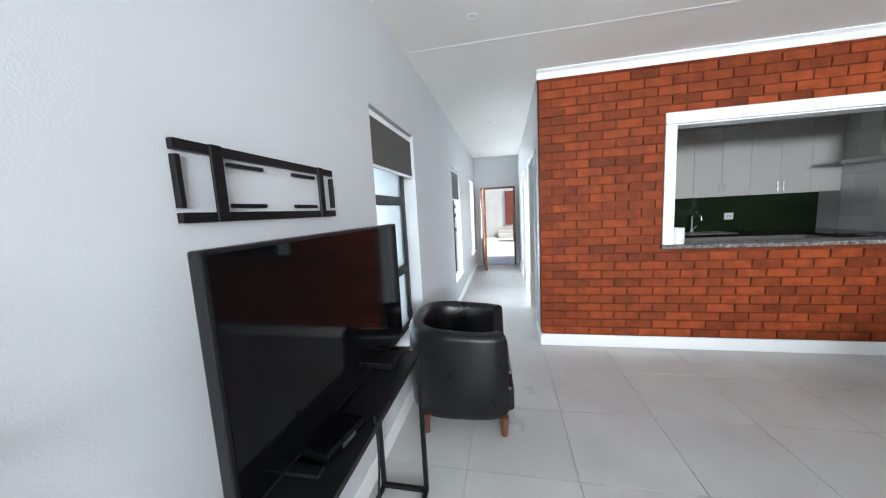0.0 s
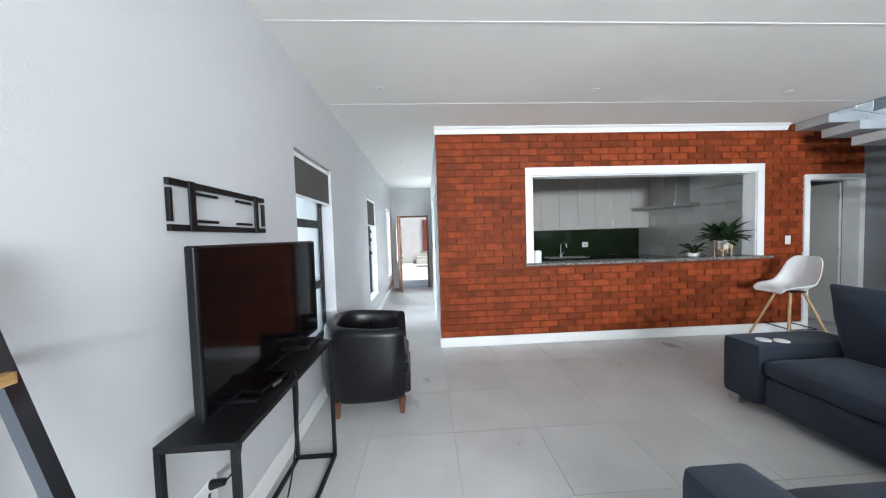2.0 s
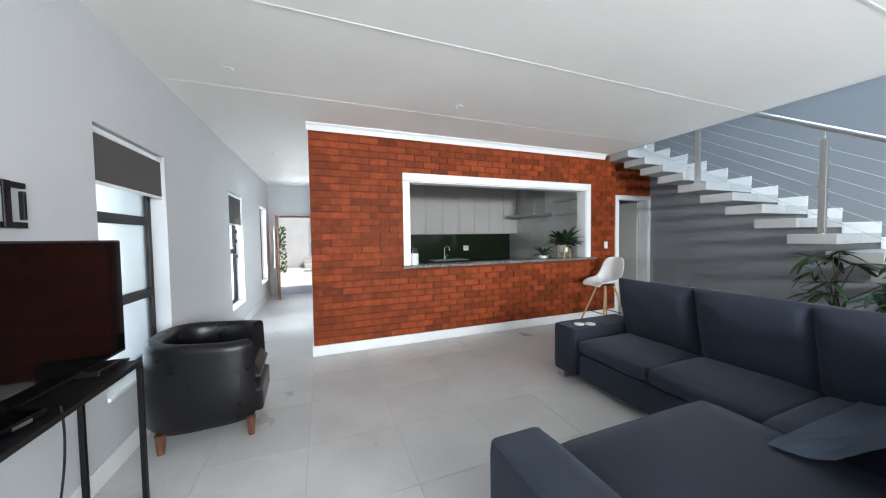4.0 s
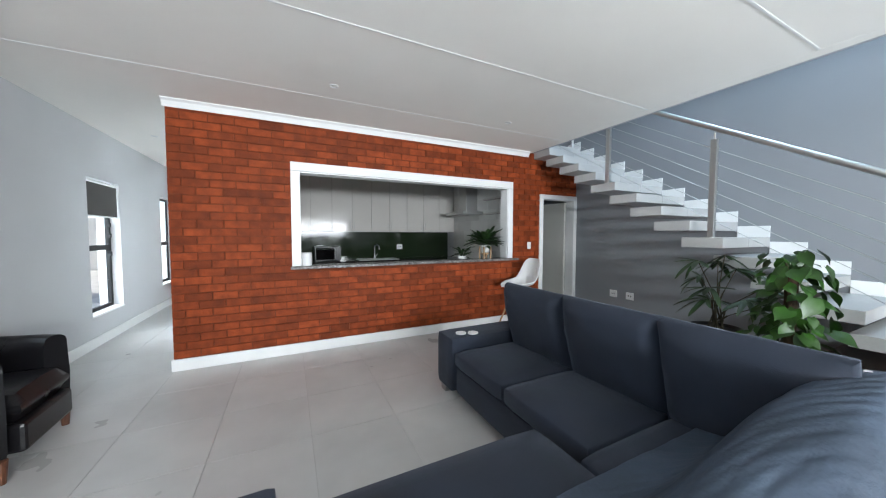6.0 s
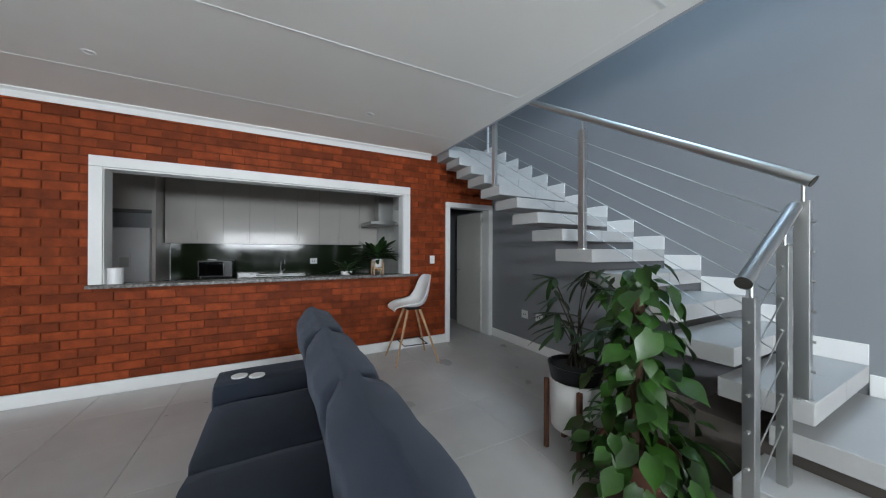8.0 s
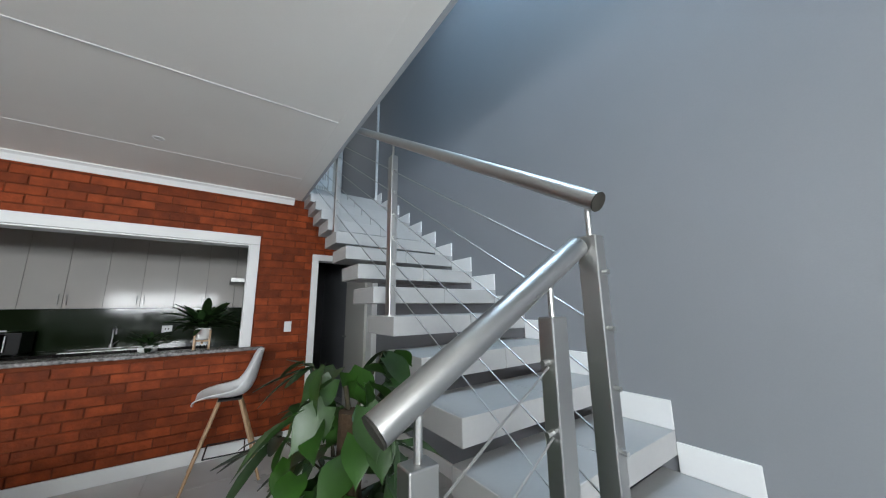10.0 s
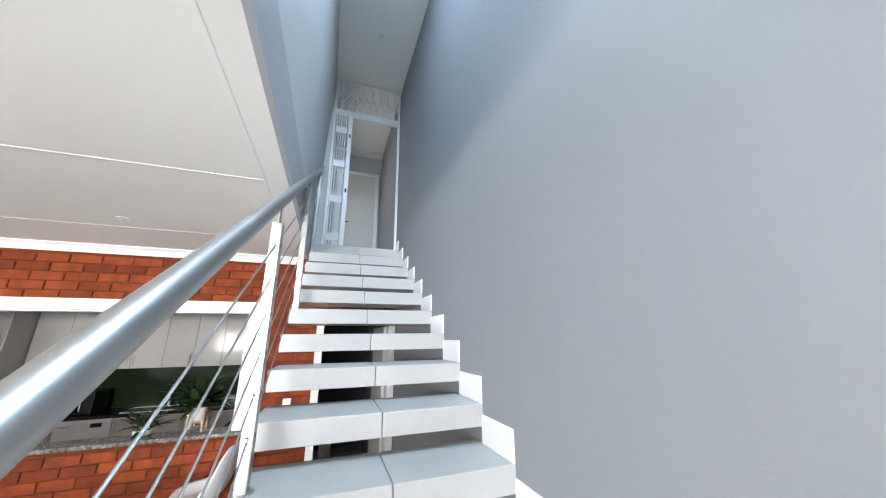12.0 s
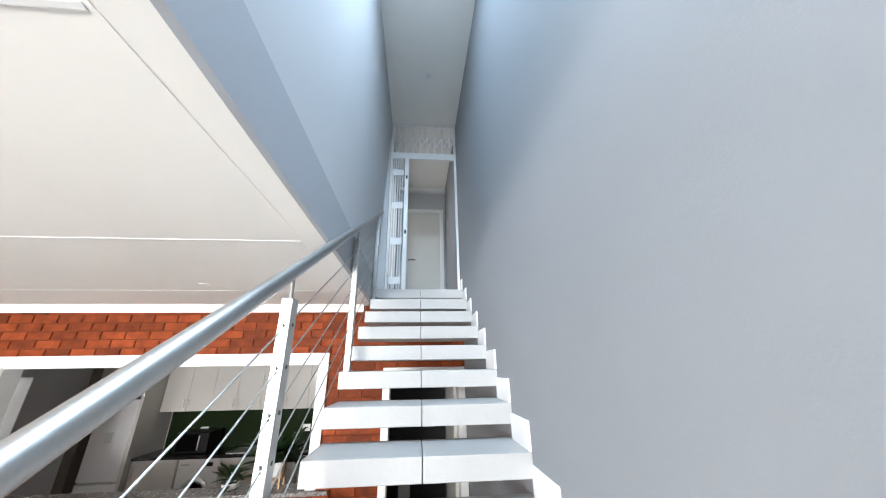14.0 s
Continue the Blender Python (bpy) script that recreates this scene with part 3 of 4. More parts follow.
for i in range(6):
    part("cable", rods(((4.25, LY, low_z(4.25) - 0.19 - i * 0.14), (4.60, LY, low_z(4.60) - 0.19 - i * 0.14), 0.0028), n=6), M["steel"], low)

# trellis gate and the upper hall's door
gate = thing("security_gate", "white steel trellis gate at the top of the stairs", "gate")
GY = 0.08
for nm, b in (("frame", (4.805, GY, 2.90, 4.835, GY + 0.03, 5.38)), ("frame", (5.68, GY, 2.90, 5.71, GY + 0.03, 5.38)), ("frame", (4.836, GY, 5.35, 5.679, GY + 0.03, 5.38)), ("cross_bar", (4.836, GY, 4.80, 5.679, GY + 0.03, 4.90))):
    part(nm, boxes(b, bevel=0.002), M["trim"], gate)
for i in range(8):
    x = 4.895 + i * 0.104
    part("bar", boxes((x - 0.008, GY + 0.004, 4.901, x + 0.008, GY + 0.016, 5.349)), M["trim"], gate)
    if i < 8:
        for s in (-1, 1):
            bm = bmesh.new()
            bar(bm, (x - 0.052, GY - 0.002, 5.08), (x, GY - 0.002, 5.08 + s * 0.085), 0.022, 0.006)
            bar(bm, (x, GY - 0.002, 5.08 + s * 0.085), (x + 0.052, GY - 0.002, 5.08), 0.022, 0.006)
            part("lattice", bm, M["trim"], gate)
for i in range(5):
    x = 4.848 + i * 0.03
    part("slat", boxes((x, GY - 0.03, 2.91, x + 0.012, GY - 0.004, 4.79)), M["trim"], gate)
part("lock_stile", boxes((5.0, GY - 0.03, 2.91, 5.055, GY - 0.002, 4.79), bevel=0.003), M["trim"], gate)
for z in (3.65, 4.45):
    part("lock", boxes((5.02, GY - 0.036, z, 5.04, GY - 0.031, z + 0.05)), M["black_metal"], gate)
for z in (3.0, 3.5, 4.0, 4.5):
    part("lattice", boxes((4.846, GY - 0.036, z, 4.99, GY - 0.031, z + 0.09)), M["trim"], gate)
ud = thing("door_upper", "closed cream panel door in the upper hall", "door", kind="structure")
part("leaf", boxes((4.97, 1.86, 2.89, 5.60, 1.895, 4.88), bevel=0.004), M["door_paint"], ud)
for b in ((4.90, 1.85, 2.89, 4.968, 1.897, 4.88), (5.602, 1.85, 2.89, 5.67, 1.897, 4.88), (4.90, 1.85, 4.882, 5.67, 1.897, 4.95)):
    part("jamb", boxes(b, bevel=0.003), M["trim"], ud)
part("handle", rods(((5.03, 1.86, 3.9), (5.03, 1.81, 3.9), 0.009), ((5.03, 1.815, 3.9), (5.15, 1.815, 3.9), 0.009)), M["black_metal"], ud, "dark lever handle")
structure("cornice_upper", boxes((4.81, 1.80, 5.32, EAST - 0.001, 1.899, 5.399), bevel=0.01), M["trim"], "white cornice in the upper hall")


# ---------------------------------------------------------------- lights and sockets in the ceiling and walls
def downlight(x, y, z):
    d = thing("downlight", "small white recessed ceiling downlight, switched off", "downlight", pose(x, y, z), group="recessed downlights")
    part("ring", lathe([(0.038, -0.001), (0.037, -0.005), (0.031, -0.006), (0.026, -0.003), (0.026, -0.0005)], 24), M["white_plastic"], d)
    part("lens", lathe([(0.024, -0.0025), (0.017, -0.004), (0.004, -0.0045)], 20), M["lamp_glass"], d)
    return d


for x, y in ((3.46, -0.945), (1.47, -1.0), (-0.53, -1.05), (3.46, -3.6), (1.47, -3.6), (-0.55, 1.6)):
    downlight(x, y, CEIL)
downlight(5.29, -0.75, TOP)


def wall_plate(name, label, m, w=0.075, h=0.115, holes=0):
    p = thing(name, label, "switch" if not holes else "socket", m)
    part("plate", boxes((-w / 2, -0.009, -h / 2, w / 2, 0, h / 2), bevel=0.003), M["white_plastic"], p)
    if holes:
        for dx in (-0.018, 0.018):
            part("socket_hole", boxes((dx - 0.006, -0.0105, -0.012, dx + 0.006, -0.0085, 0.012)), M["black_plastic"], p)
    else:
        part("rocker", boxes((-0.012, -0.014, -0.02, 0.012, -0.0085, 0.02), bevel=0.002), M["white_plastic"], p)
    return p


wall_plate("light_switch", "white light switch on the brick wall", pose(4.632, -0.002, 1.225))
for y in (-0.76, -1.03):
    wall_plate("wall_socket", "white double socket low on the grey wall", pose(EAST, y, 0.47, 0, 0, -90), 0.12, 0.11, holes=1)
wall_plate("wall_socket", "white double socket low on the wall under the television", pose(-1.10, -2.62, 0.36, 0, 0, 90), 0.14, 0.12, holes=1)
# ---------------------------------------------------------------- living room
# wall bracket
br = thing("tv_bracket", "black steel television wall bracket, empty", "bracket", pose(-1.10, -2.386, 1.463, 0, 0, 90))
L = 0.336
for nm, b in (("rail", (-L, -0.022, 0.17, L, -0.004, 0.195)), ("rail", (-L, -0.022, 0.0, L, -0.004, 0.025)), ("upright", (-L, -0.022, 0.0355, -L + 0.014, -0.004, 0.1595)), ("upright", (L - 0.014, -0.022, 0.0355, L, -0.004, 0.1595))):
    part(nm, boxes(b, bevel=0.002), M["black_metal"], br)
for x in (-0.25, 0.215):
    part("arm", boxes((x, -0.032, 0.0, x + 0.034, -0.0225, 0.195), bevel=0.003), M["black_metal"], br)
for x in (-0.19, 0.08):
    for z in (0.147, 0.036):
        part("slot_plate", boxes((x, -0.018, z, x + 0.13, -0.006, z + 0.012), bevel=0.003), M["black_metal"], br)

# console table
con = thing("console_table", "slim black steel console table under the television", "table")
cx0, cx1, cy0, cy1, cz = -1.04, -0.782, -2.905, -1.885, 0.775
part("tabletop", boxes((cx0, cy0, cz - 0.025, cx1, cy1, cz), bevel=0.003), M["black_metal"], con)
q = 0.022
for y in (cy0, cy1 - q):
    for x in (cx0, cx1 - q):
        part("leg", boxes((x, y, q, x + q, y + q, cz - 0.026), bevel=0.002), M["black_metal"], con)
    part("foot_bar", boxes((cx0, y, 0.0, cx1, y + q, q - 0.001), bevel=0.002), M["black_metal"], con)

for x in (cx0, cx1 - q):
    part("runner", boxes((x, cy0 + q, 0.0, x + q, cy1 - q, q - 0.002), bevel=0.002), M["black_metal"], con)

# television
tv = thing("television", "black flat-screen television, switched off, on the console", "television", pose(-0.935, -2.261, cz, 0, 0, 89.5))
part("case", boxes((-0.553, 0.0, 0.013, 0.553, 0.035, 0.632), bevel=0.006), M["black_plastic"], tv)
part("back_housing", boxes((-0.36, 0.0355, 0.08, 0.36, 0.075, 0.45), bevel=0.02), M["black_plastic"], tv)
part("screen", boxes((-0.541, -0.003, 0.030, 0.541, -0.0005, 0.621)), M["screen"], tv, "glossy dark screen")
for x in (-0.40, 0.36):
    part("foot", boxes((x, -0.09, 0.0005, x + 0.035, 0.11, 0.012), (x + 0.006, 0.005, 0.012, x + 0.029, 0.03, 0.014), bevel=0.003), M["black_plastic"], tv)
dec = thing("set_top_box", "small glossy black set-top box under the television", "decoder", pose(-0.885, -2.52, cz, 0, 0, 80))
part("case", boxes((-0.09, -0.06, 0.004, 0.09, 0.06, 0.035), bevel=0.01, segs=3), M["screen"], dec)
part("display", boxes((-0.03, -0.0612, 0.013, 0.03, -0.0595, 0.026)), M["steel"], dec)
sb = thing("soundbar", "thin black box beside the television", "box", pose(-0.90, -2.02, cz, 0, 0, 88))
part("case", boxes((-0.07, -0.05, 0.002, 0.07, 0.05, 0.03), bevel=0.004), M["black_plastic"], sb)


def cable(name, pts, r, parent, material):
    cu = bpy.data.curves.new(name, "CURVE")
    cu.dimensions, cu.bevel_depth, cu.bevel_resolution = "3D", r, 2
    sp = cu.splines.new("NURBS")
    sp.points.add(len(pts) - 1)
    for p, c in zip(sp.points, pts):
        p.co = (*c, 1)
    sp.use_endpoint_u, sp.order_u = True, 3
    tmp = bpy.data.objects.new(name, cu)
    me = bpy.data.meshes.new_from_object(tmp)
    bpy.data.objects.remove(tmp)
    me.name = name
    me.materials.append(material)
    ob = new(name, me)
    ob.parent = parent
    return ob


plug = thing("power_cable", "black power plugs and cables at the wall socket", "cable")
part("plug", rods(((-1.088, -2.66, 0.37), (-1.04, -2.66, 0.36), 0.022, 0.016)), M["black_plastic"], plug)
part("plug", rods(((-1.088, -2.59, 0.40), (-1.035, -2.59, 0.41), 0.02, 0.015)), M["black_plastic"], plug)
cable("cable", [(-1.04, -2.66, 0.36), (-0.99, -2.66, 0.33), (-1.0, -2.64, 0.12), (-1.04, -2.5, 0.02), (-1.03, -2.3, 0.012)], 0.005, plug, M["black_plastic"])
cable("cable", [(-0.79, -2.43, 0.80), (-0.78, -2.43, 0.72), (-0.80, -2.42, 0.5), (-0.83, -2.45, 0.25), (-0.9, -2.45, 0.03), (-1.0, -2.5, 0.01)], 0.004, plug, M["black_plastic"])
cable("cable", [(-1.035, -2.59, 0.41), (-0.98, -2.58, 0.45), (-1.0, -2.5, 0.60), (-1.05, -2.45, 0.76)], 0.004, plug, M["black_plastic"])

# ladder shelf
sh = thing("ladder_shelf", "black-framed ladder shelf with an oak board", "shelf")
for y in (-3.314, -4.25):
    bm = bmesh.new()
    box(bm, -1.040, y - 0.012, 0.0, -1.014, y + 0.012, 1.436, bevel=0.002)
    part("upright", bm, M["black_gloss"], sh)
    bm = bmesh.new()
    bar(bm, (-1.006, y, 1.422), (-0.545, y, 0.0), 0.027, 0.024)
    part("slanted_leg", bm, M["black_gloss"], sh)
part("board", boxes((-1.012, -4.26, 1.172, -0.903, -3.314, 1.194), bevel=0.002), M["shelf_wood"], sh, "oak shelf board")
part("upstand", boxes((-1.012, -4.26, 1.195, -0.996, -3.345, 1.302), bevel=0.002), M["shelf_wood"], sh, "oak upstand behind the board")
for z in (1.215, 1.275):
    part("screw", rods(((-0.996, -3.39, z), (-0.992, -3.39, z), 0.006)), M["steel"], sh)
part("brace", boxes((-1.037, -4.235, 0.30, -1.017, -3.33, 0.325)), M["black_gloss"], sh)


# tub armchair
def tub_shell(r_out, r_in, z0, height, n=40):
    """A rounded tub wall, open at +x, with soft arms."""
    bm = bmesh.new()
    rings = []
    for i in range(n + 1):
        a = radians(48 + (360 - 96) * i / n)
        c, s = math.cos(a), math.sin(a)
        e = 3.2
        k = (abs(c) ** e + abs(s) ** e) ** (-1 / e)
        back = 0.5 - 0.5 * c
        top = z0 + height * (0.92 + 0.08 * back ** 1.5)
        ro, ri = r_out * k, r_in * k
        mid, half = (ro + ri) / 2, (ro - ri) / 2
        prof = [(ro - 0.03, z0), (ro, z0 + 0.05), (ro + 0.008, (z0 + top) / 2), (ro, top - 0.07)]
        for j in range(7):
            t = math.pi * j / 6
            prof.append((mid + half * math.cos(t), top - 0.045 + 0.045 * math.sin(t)))
        prof += [(ri - 0.005, top - 0.09), (ri - 0.015, z0 + 0.1), (ri + 0.02, z0 + 0.02)]
        rings.append([bm.verts.new((c * r, s * r * 1.02, z)) for r, z in prof])
    m = len(rings[0])
    for a, b in zip(rings, rings[1:]):
        for j in range(m):
            bm.faces.new((a[j], b[j], b[(j + 1) % m], a[(j + 1) % m]))
    bm.faces.new(rings[0])
    bm.faces.new(rings[-1][::-1])
    return bm


ch = thing("armchair", "black leather tub armchair with short wooden legs", "armchair", pose(-0.665, -1.12, 0.0, 0, 0, 3) @ Matrix.Diagonal((1.10, 1.06, 1.03, 1)))
part("shell", tub_shell(0.345, 0.255, 0.11, 0.60), M["leather"], ch, smooth=True)
sc = part("seat_cushion", pillow(0.50, 0.48, 0.20, 0.2), M["leather"], ch, smooth=True)
sc.location = (0.04, 0, 0.37)
part("seat_base", boxes((-0.22, -0.24, 0.12, 0.30, 0.24, 0.29), bevel=0.02), M["leather"], ch)
for x in (-0.23, 0.235):
    for y in (-0.30, 0.30):
        part("leg", rods(((x, y, 0.0), (x, y, 0.13), 0.018, 0.028), n=10), M["dark_wood"], ch, "dark wooden leg")

# corner sofa
so = thing("corner_sofa", "charcoal fabric corner sofa with loose back cushions", "sofa")


def soft_box(x0, y0, z0, x1, y1, z1, bevel=0.05, puff=0.0):
    bm = bmesh.new()
    box(bm, x0, y0, z0, x1, y1, z1)
    bmesh.ops.subdivide_edges(bm, edges=bm.edges[:], cuts=6, use_grid_fill=True)
    c = Vector(((x0 + x1) / 2, (y0 + y1) / 2, (z0 + z1) / 2))
    h = Vector(((x1 - x0) / 2, (y1 - y0) / 2, (z1 - z0) / 2))
    for v in bm.verts:
        d = v.co - c
        u = [d[i] / h[i] for i in range(3)]
        core = Vector([max(-(h[i] - bevel), min(h[i] - bevel, d[i])) for i in range(3)])
        off = d - core
        if off.length > 1e-6:
            off = off.normalized() * bevel
        v.co = c + core + off
        if puff and u[2] > 0.5:
            v.co.z += puff * (1 - u[0] ** 2) * (1 - u[1] ** 2) + 0.004 * noise.noise(v.co * 6)
    return bm


part("base", soft_box(2.31, -3.80, 0.07, 3.12, -1.76, 0.30, 0.03), M["sofa"], so, smooth=True)
part("base", soft_box(1.045, -3.80, 0.07, 2.305, -2.84, 0.30, 0.03), M["sofa"], so, smooth=True)
part("armrest", soft_box(2.28, -1.755, 0.07, 3.12, -1.46, 0.535, 0.035), M["sofa"], so, smooth=True)
part("armrest", soft_box(0.765, -3.82, 0.07, 1.04, -2.815, 0.535, 0.035), M["sofa"], so, smooth=True)
part("back_frame", soft_box(2.93, -3.82, 0.30, 3.14, -1.765, 0.66, 0.05), M["sofa"], so, smooth=True)
part("back_frame", soft_box(1.045, -3.84, 0.30, 2.925, -3.64, 0.66, 0.05), M["sofa"], so, smooth=True)
for ya, yb in ((-2.42, -1.765), (-3.08, -2.425)):
    part("seat_cushion", soft_box(2.285, ya, 0.305, 2.95, yb, 0.44, 0.045, 0.025), M["sofa"], so, smooth=True)
part("seat_cushion", soft_box(2.20, -3.62, 0.305, 2.95, -3.085, 0.44, 0.045, 0.02), M["sofa"], so, smooth=True)
part("seat_cushion", soft_box(1.045, -3.62, 0.305, 2.195, -2.83, 0.44, 0.045, 0.025), M["sofa"], so, smooth=True)
for y, w in ((-2.09, 0.66), (-2.75, 0.66), (-3.38, 0.66)):
    c = part("back_cushion", pillow(0.58, w, 0.24, 0.33, wrinkle=0.012), M["sofa"], so, smooth=True)
    c.matrix_local = pose(2.90, y, 0.69, 0, 76, 0)
for x, y in ((2.36, -1.53), (3.05, -1.53), (3.05, -3.72), (0.86, -2.92), (0.86, -3.72), (2.36, -2.78)):
    part("foot", boxes((x - 0.045, y - 0.045, 0.0, x + 0.045, y + 0.045, 0.072), bevel=0.004), M["steel"], so, "small metal foot")
part("label_tag", boxes((2.945, -3.715, 0.905, 2.965, -3.695, 0.912)), M["white_plastic"], so, "small white label tag")


def drape(x0, x1, y0, y1, n=96):
    """A velvet throw drawn smoothly over the sofa's corner, with fine creases and rounded edges."""
    bm = bmesh.new()
    g = []
    for i in range(n + 1):
        row = []
        for j in range(n + 1):
            x, y = x0 + (x1 - x0) * i / n, y0 + (y1 - y0) * j / n
            back = 1 / (1 + math.exp((y + 3.50) / 0.055))
            rise = 1 / (1 + math.exp(-(x - 2.18) / 0.13))
            side = max(0.0, min(1.0, (x1 - x) / 0.20))
            side = math.sqrt(1 - (1 - side) ** 2)
            rear = max(0.0, min(1.0, (y - y0) / 0.16))
            rear = math.sqrt(1 - (1 - rear) ** 2)
            z = 0.463 + back * (0.22 + 0.235 * rise) * (0.35 + 0.65 * side) * (0.30 + 0.70 * rear)
            w = noise.noise(Vector((x * 2.0, y * 2.0, 0)))
            crease = abs(math.sin(26 * x + 44 * y + 7 * w)) ** 0.5 + 0.7 * abs(math.sin(61 * x + 70 * y + 9 * w)) ** 0.6
            z += 0.0065 * crease * (0.4 + 0.6 * back) + 0.012 * noise.noise(Vector((x * 5, y * 5, 1)))
            row.append(bm.verts.new((x, y, z)))
        g.append(row)
    for i in range(n):
        for j in range(n):
            bm.faces.new((g[i][j], g[i + 1][j], g[i + 1][j + 1], g[i][j + 1]))
    hem = [[bm.verts.new((v.co.x, y0 - 0.004, 0.34 + 0.012 * math.sin(19 * v.co.x))) for v in [g[i][0] for i in range(n + 1)]]]
    for i in range(n):
        bm.faces.new((g[i][0], hem[0][i], hem[0][i + 1], g[i + 1][0]))
    bmesh.ops.solidify(bm, geom=bm.faces[:], thickness=0.010)
    return bm


th = thing("throw_blanket", "smooth blue-grey velvet throw creased over the sofa's corner", "blanket")
part("cloth", drape(1.92, 3.17, -3.92, -3.24), M["throw"], th, smooth=True)
for x, y in ((2.42, -1.66), (2.52, -1.70)):
    co = thing("coaster", "round white coaster lying on the sofa's arm", "coaster", pose(x, y, 0.536), group="coasters on the sofa arm")
    part("disc", lathe([(0.045, 0), (0.047, 0.003), (0.047, 0.007), (0.044, 0.009)], 24), M["white_plastic"], co)


# bar stool
def stool_shell():
    """A moulded shell: seat, curved side lips and back in one sweep."""
    keys = [(0.235, -0.030, 0.15, 0.0), (0.215, -0.006, 0.19, 0.02), (0.12, 0.0, 0.225, 0.05), (0.0, -0.012, 0.235, 0.08), (-0.10, -0.005, 0.235, 0.10),
            (-0.165, 0.035, 0.23, 0.11), (-0.205, 0.11, 0.225, 0.10), (-0.228, 0.21, 0.21, 0.08), (-0.245, 0.31, 0.185, 0.06), (-0.255, 0.37, 0.135, 0.04), (-0.257, 0.385, 0.08, 0.02)]
    bm = bmesh.new()
    sub, m = 4, 20
    pts = []
    for i in range(len(keys) - 1):
        p = [keys[max(0, i - 1)], keys[i], keys[i + 1], keys[min(len(keys) - 1, i + 2)]]
        for k in range(sub):
            t = k / sub
            pts.append([0.5 * (2 * b + (c - a) * t + (2 * a - 5 * b + 4 * c - d) * t * t + (3 * b - a - 3 * c + d) * t ** 3) for a, b, c, d in zip(*p)])
    pts.append(keys[-1])
    g = []
    for i, (x, z, half, curl) in enumerate(pts):
        q0, q1 = pts[max(0, i - 1)], pts[min(len(pts) - 1, i + 1)]
        d = Vector((q1[0] - q0[0], 0, q1[1] - q0[1])).normalized()
        n = Vector((d.z, 0, -d.x))
        if n.z < 0 or (abs(n.z) < 0.2 and n.x < 0):
            n = -n
        row = []
        for j in range(m + 1):
            v = 2 * j / m - 1
            row.append(bm.verts.new(Vector((x, v * half, z)) + n * curl * abs(v) ** 2.4))
        g.append(row)
    for i in range(len(g) - 1):
        for j in range(m):
            bm.faces.new((g[i][j], g[i + 1][j], g[i + 1][j + 1], g[i][j + 1]))
    return bm


st = thing("bar_stool", "white moulded bar stool on splayed beech legs", "stool", pose(4.115, -0.44, 0.0, 0, 0, 176))
shl = part("shell", stool_shell(), M["white_plastic"], st, "white moulded plastic seat", smooth=True)
shl.location = (0, 0, 0.665)
sm = shl.modifiers.new("thickness", "SOLIDIFY")
sm.thickness = 0.008
for sx in (-1, 1):
    for sy in (-1, 1):
        part("leg", rods(((sx * 0.27 - 0.02, sy * 0.24, 0.0), (sx * 0.075 - 0.02, sy * 0.075, 0.64), 0.011, 0.016)), M["leg_wood"], st, "pale beech leg")
for a, b in (((-0.165, -0.165), (-0.165, 0.165)), ((0.125, -0.165), (0.125, 0.165)), ((-0.165, -0.165), (0.125, -0.165)), ((-0.165, 0.165), (0.125, 0.165))):
    part("footrest", rods(((*a, 0.22), (*b, 0.22), 0.006), n=8), M["black_metal"], st)
part("under_frame", boxes((-0.11, -0.1, 0.632, 0.07, 0.1, 0.648), bevel=0.004), M["black_metal"], st)


# ---------------------------------------------------------------- plants
def heart_leaf(l, w, fold=0.25):
    bm = bmesh.new()
    n = 8
    left, mid, right = [], [], []
    for i in range(n + 1):
        t = i / n
        half = w / 2 * (math.sin(math.pi * min(1, t * 0.9 + 0.12)) ** 0.7) * (1 - t ** 3)
        y = l * t - (0.10 * l if i == 0 else 0)
        droop = -0.25 * l * t * t
        mid.append(bm.verts.new((0, l * t, droop)))
        left.append(bm.verts.new((-half, y, droop + fold * half)))
        right.append(bm.verts.new((half, y, droop + fold * half)))
    for i in range(n):
        bm.faces.new((left[i], mid[i], mid[i + 1], left[i + 1]))
        bm.faces.new((mid[i], right[i], right[i + 1], mid[i + 1]))
    return bm


def blade(l, w, droop=0.3):
    bm = bmesh.new()
    n = 6
    rows = []
    for i in range(n + 1):
        t = i / n
        half = w / 2 * min(1, 0.4 + 3 * t) * (1 - max(0, t - 0.75) / 0.25 * 0.75)
        z = -droop * l * t * t
        rows.append((bm.verts.new((-half, l * t, z)), bm.verts.new((0, l * t, z - half * 0.35)), bm.verts.new((half, l * t, z))))
    for a, b in zip(rows, rows[1:]):
        bm.faces.new((a[0], a[1], b[1], b[0]))
        bm.faces.new((a[1], a[2], b[2], b[1]))
    return bm


rng = random.Random(7)
LEAF = [mesh_of("leaf", heart_leaf(l, w), M["leaf"], True) for l, w in ((0.115, 0.092), (0.095, 0.075), (0.135, 0.108))]

ph = thing("climbing_philodendron", "tall climbing philodendron on a coir pole in a brown pot", "plant", pose(4.30, -3.12, 0.0))
part("pot", lathe([(0.13, 0), (0.15, 0.02), (0.185, 0.30), (0.195, 0.31), (0.195, 0.34), (0.175, 0.34), (0.17, 0.30), (0.02, 0.295)]), M["pot_brown"], ph, "dark brown plastic pot", smooth=True)
part("soil", lathe([(0.168, 0.296), (0.168, 0.306), (0.01, 0.312)]), M["soil"], ph)
part("moss_pole", rods(((0, 0, 0.30), (0.01, 0, 1.14), 0.035), n=14), M["moss"], ph, "brown coir pole")
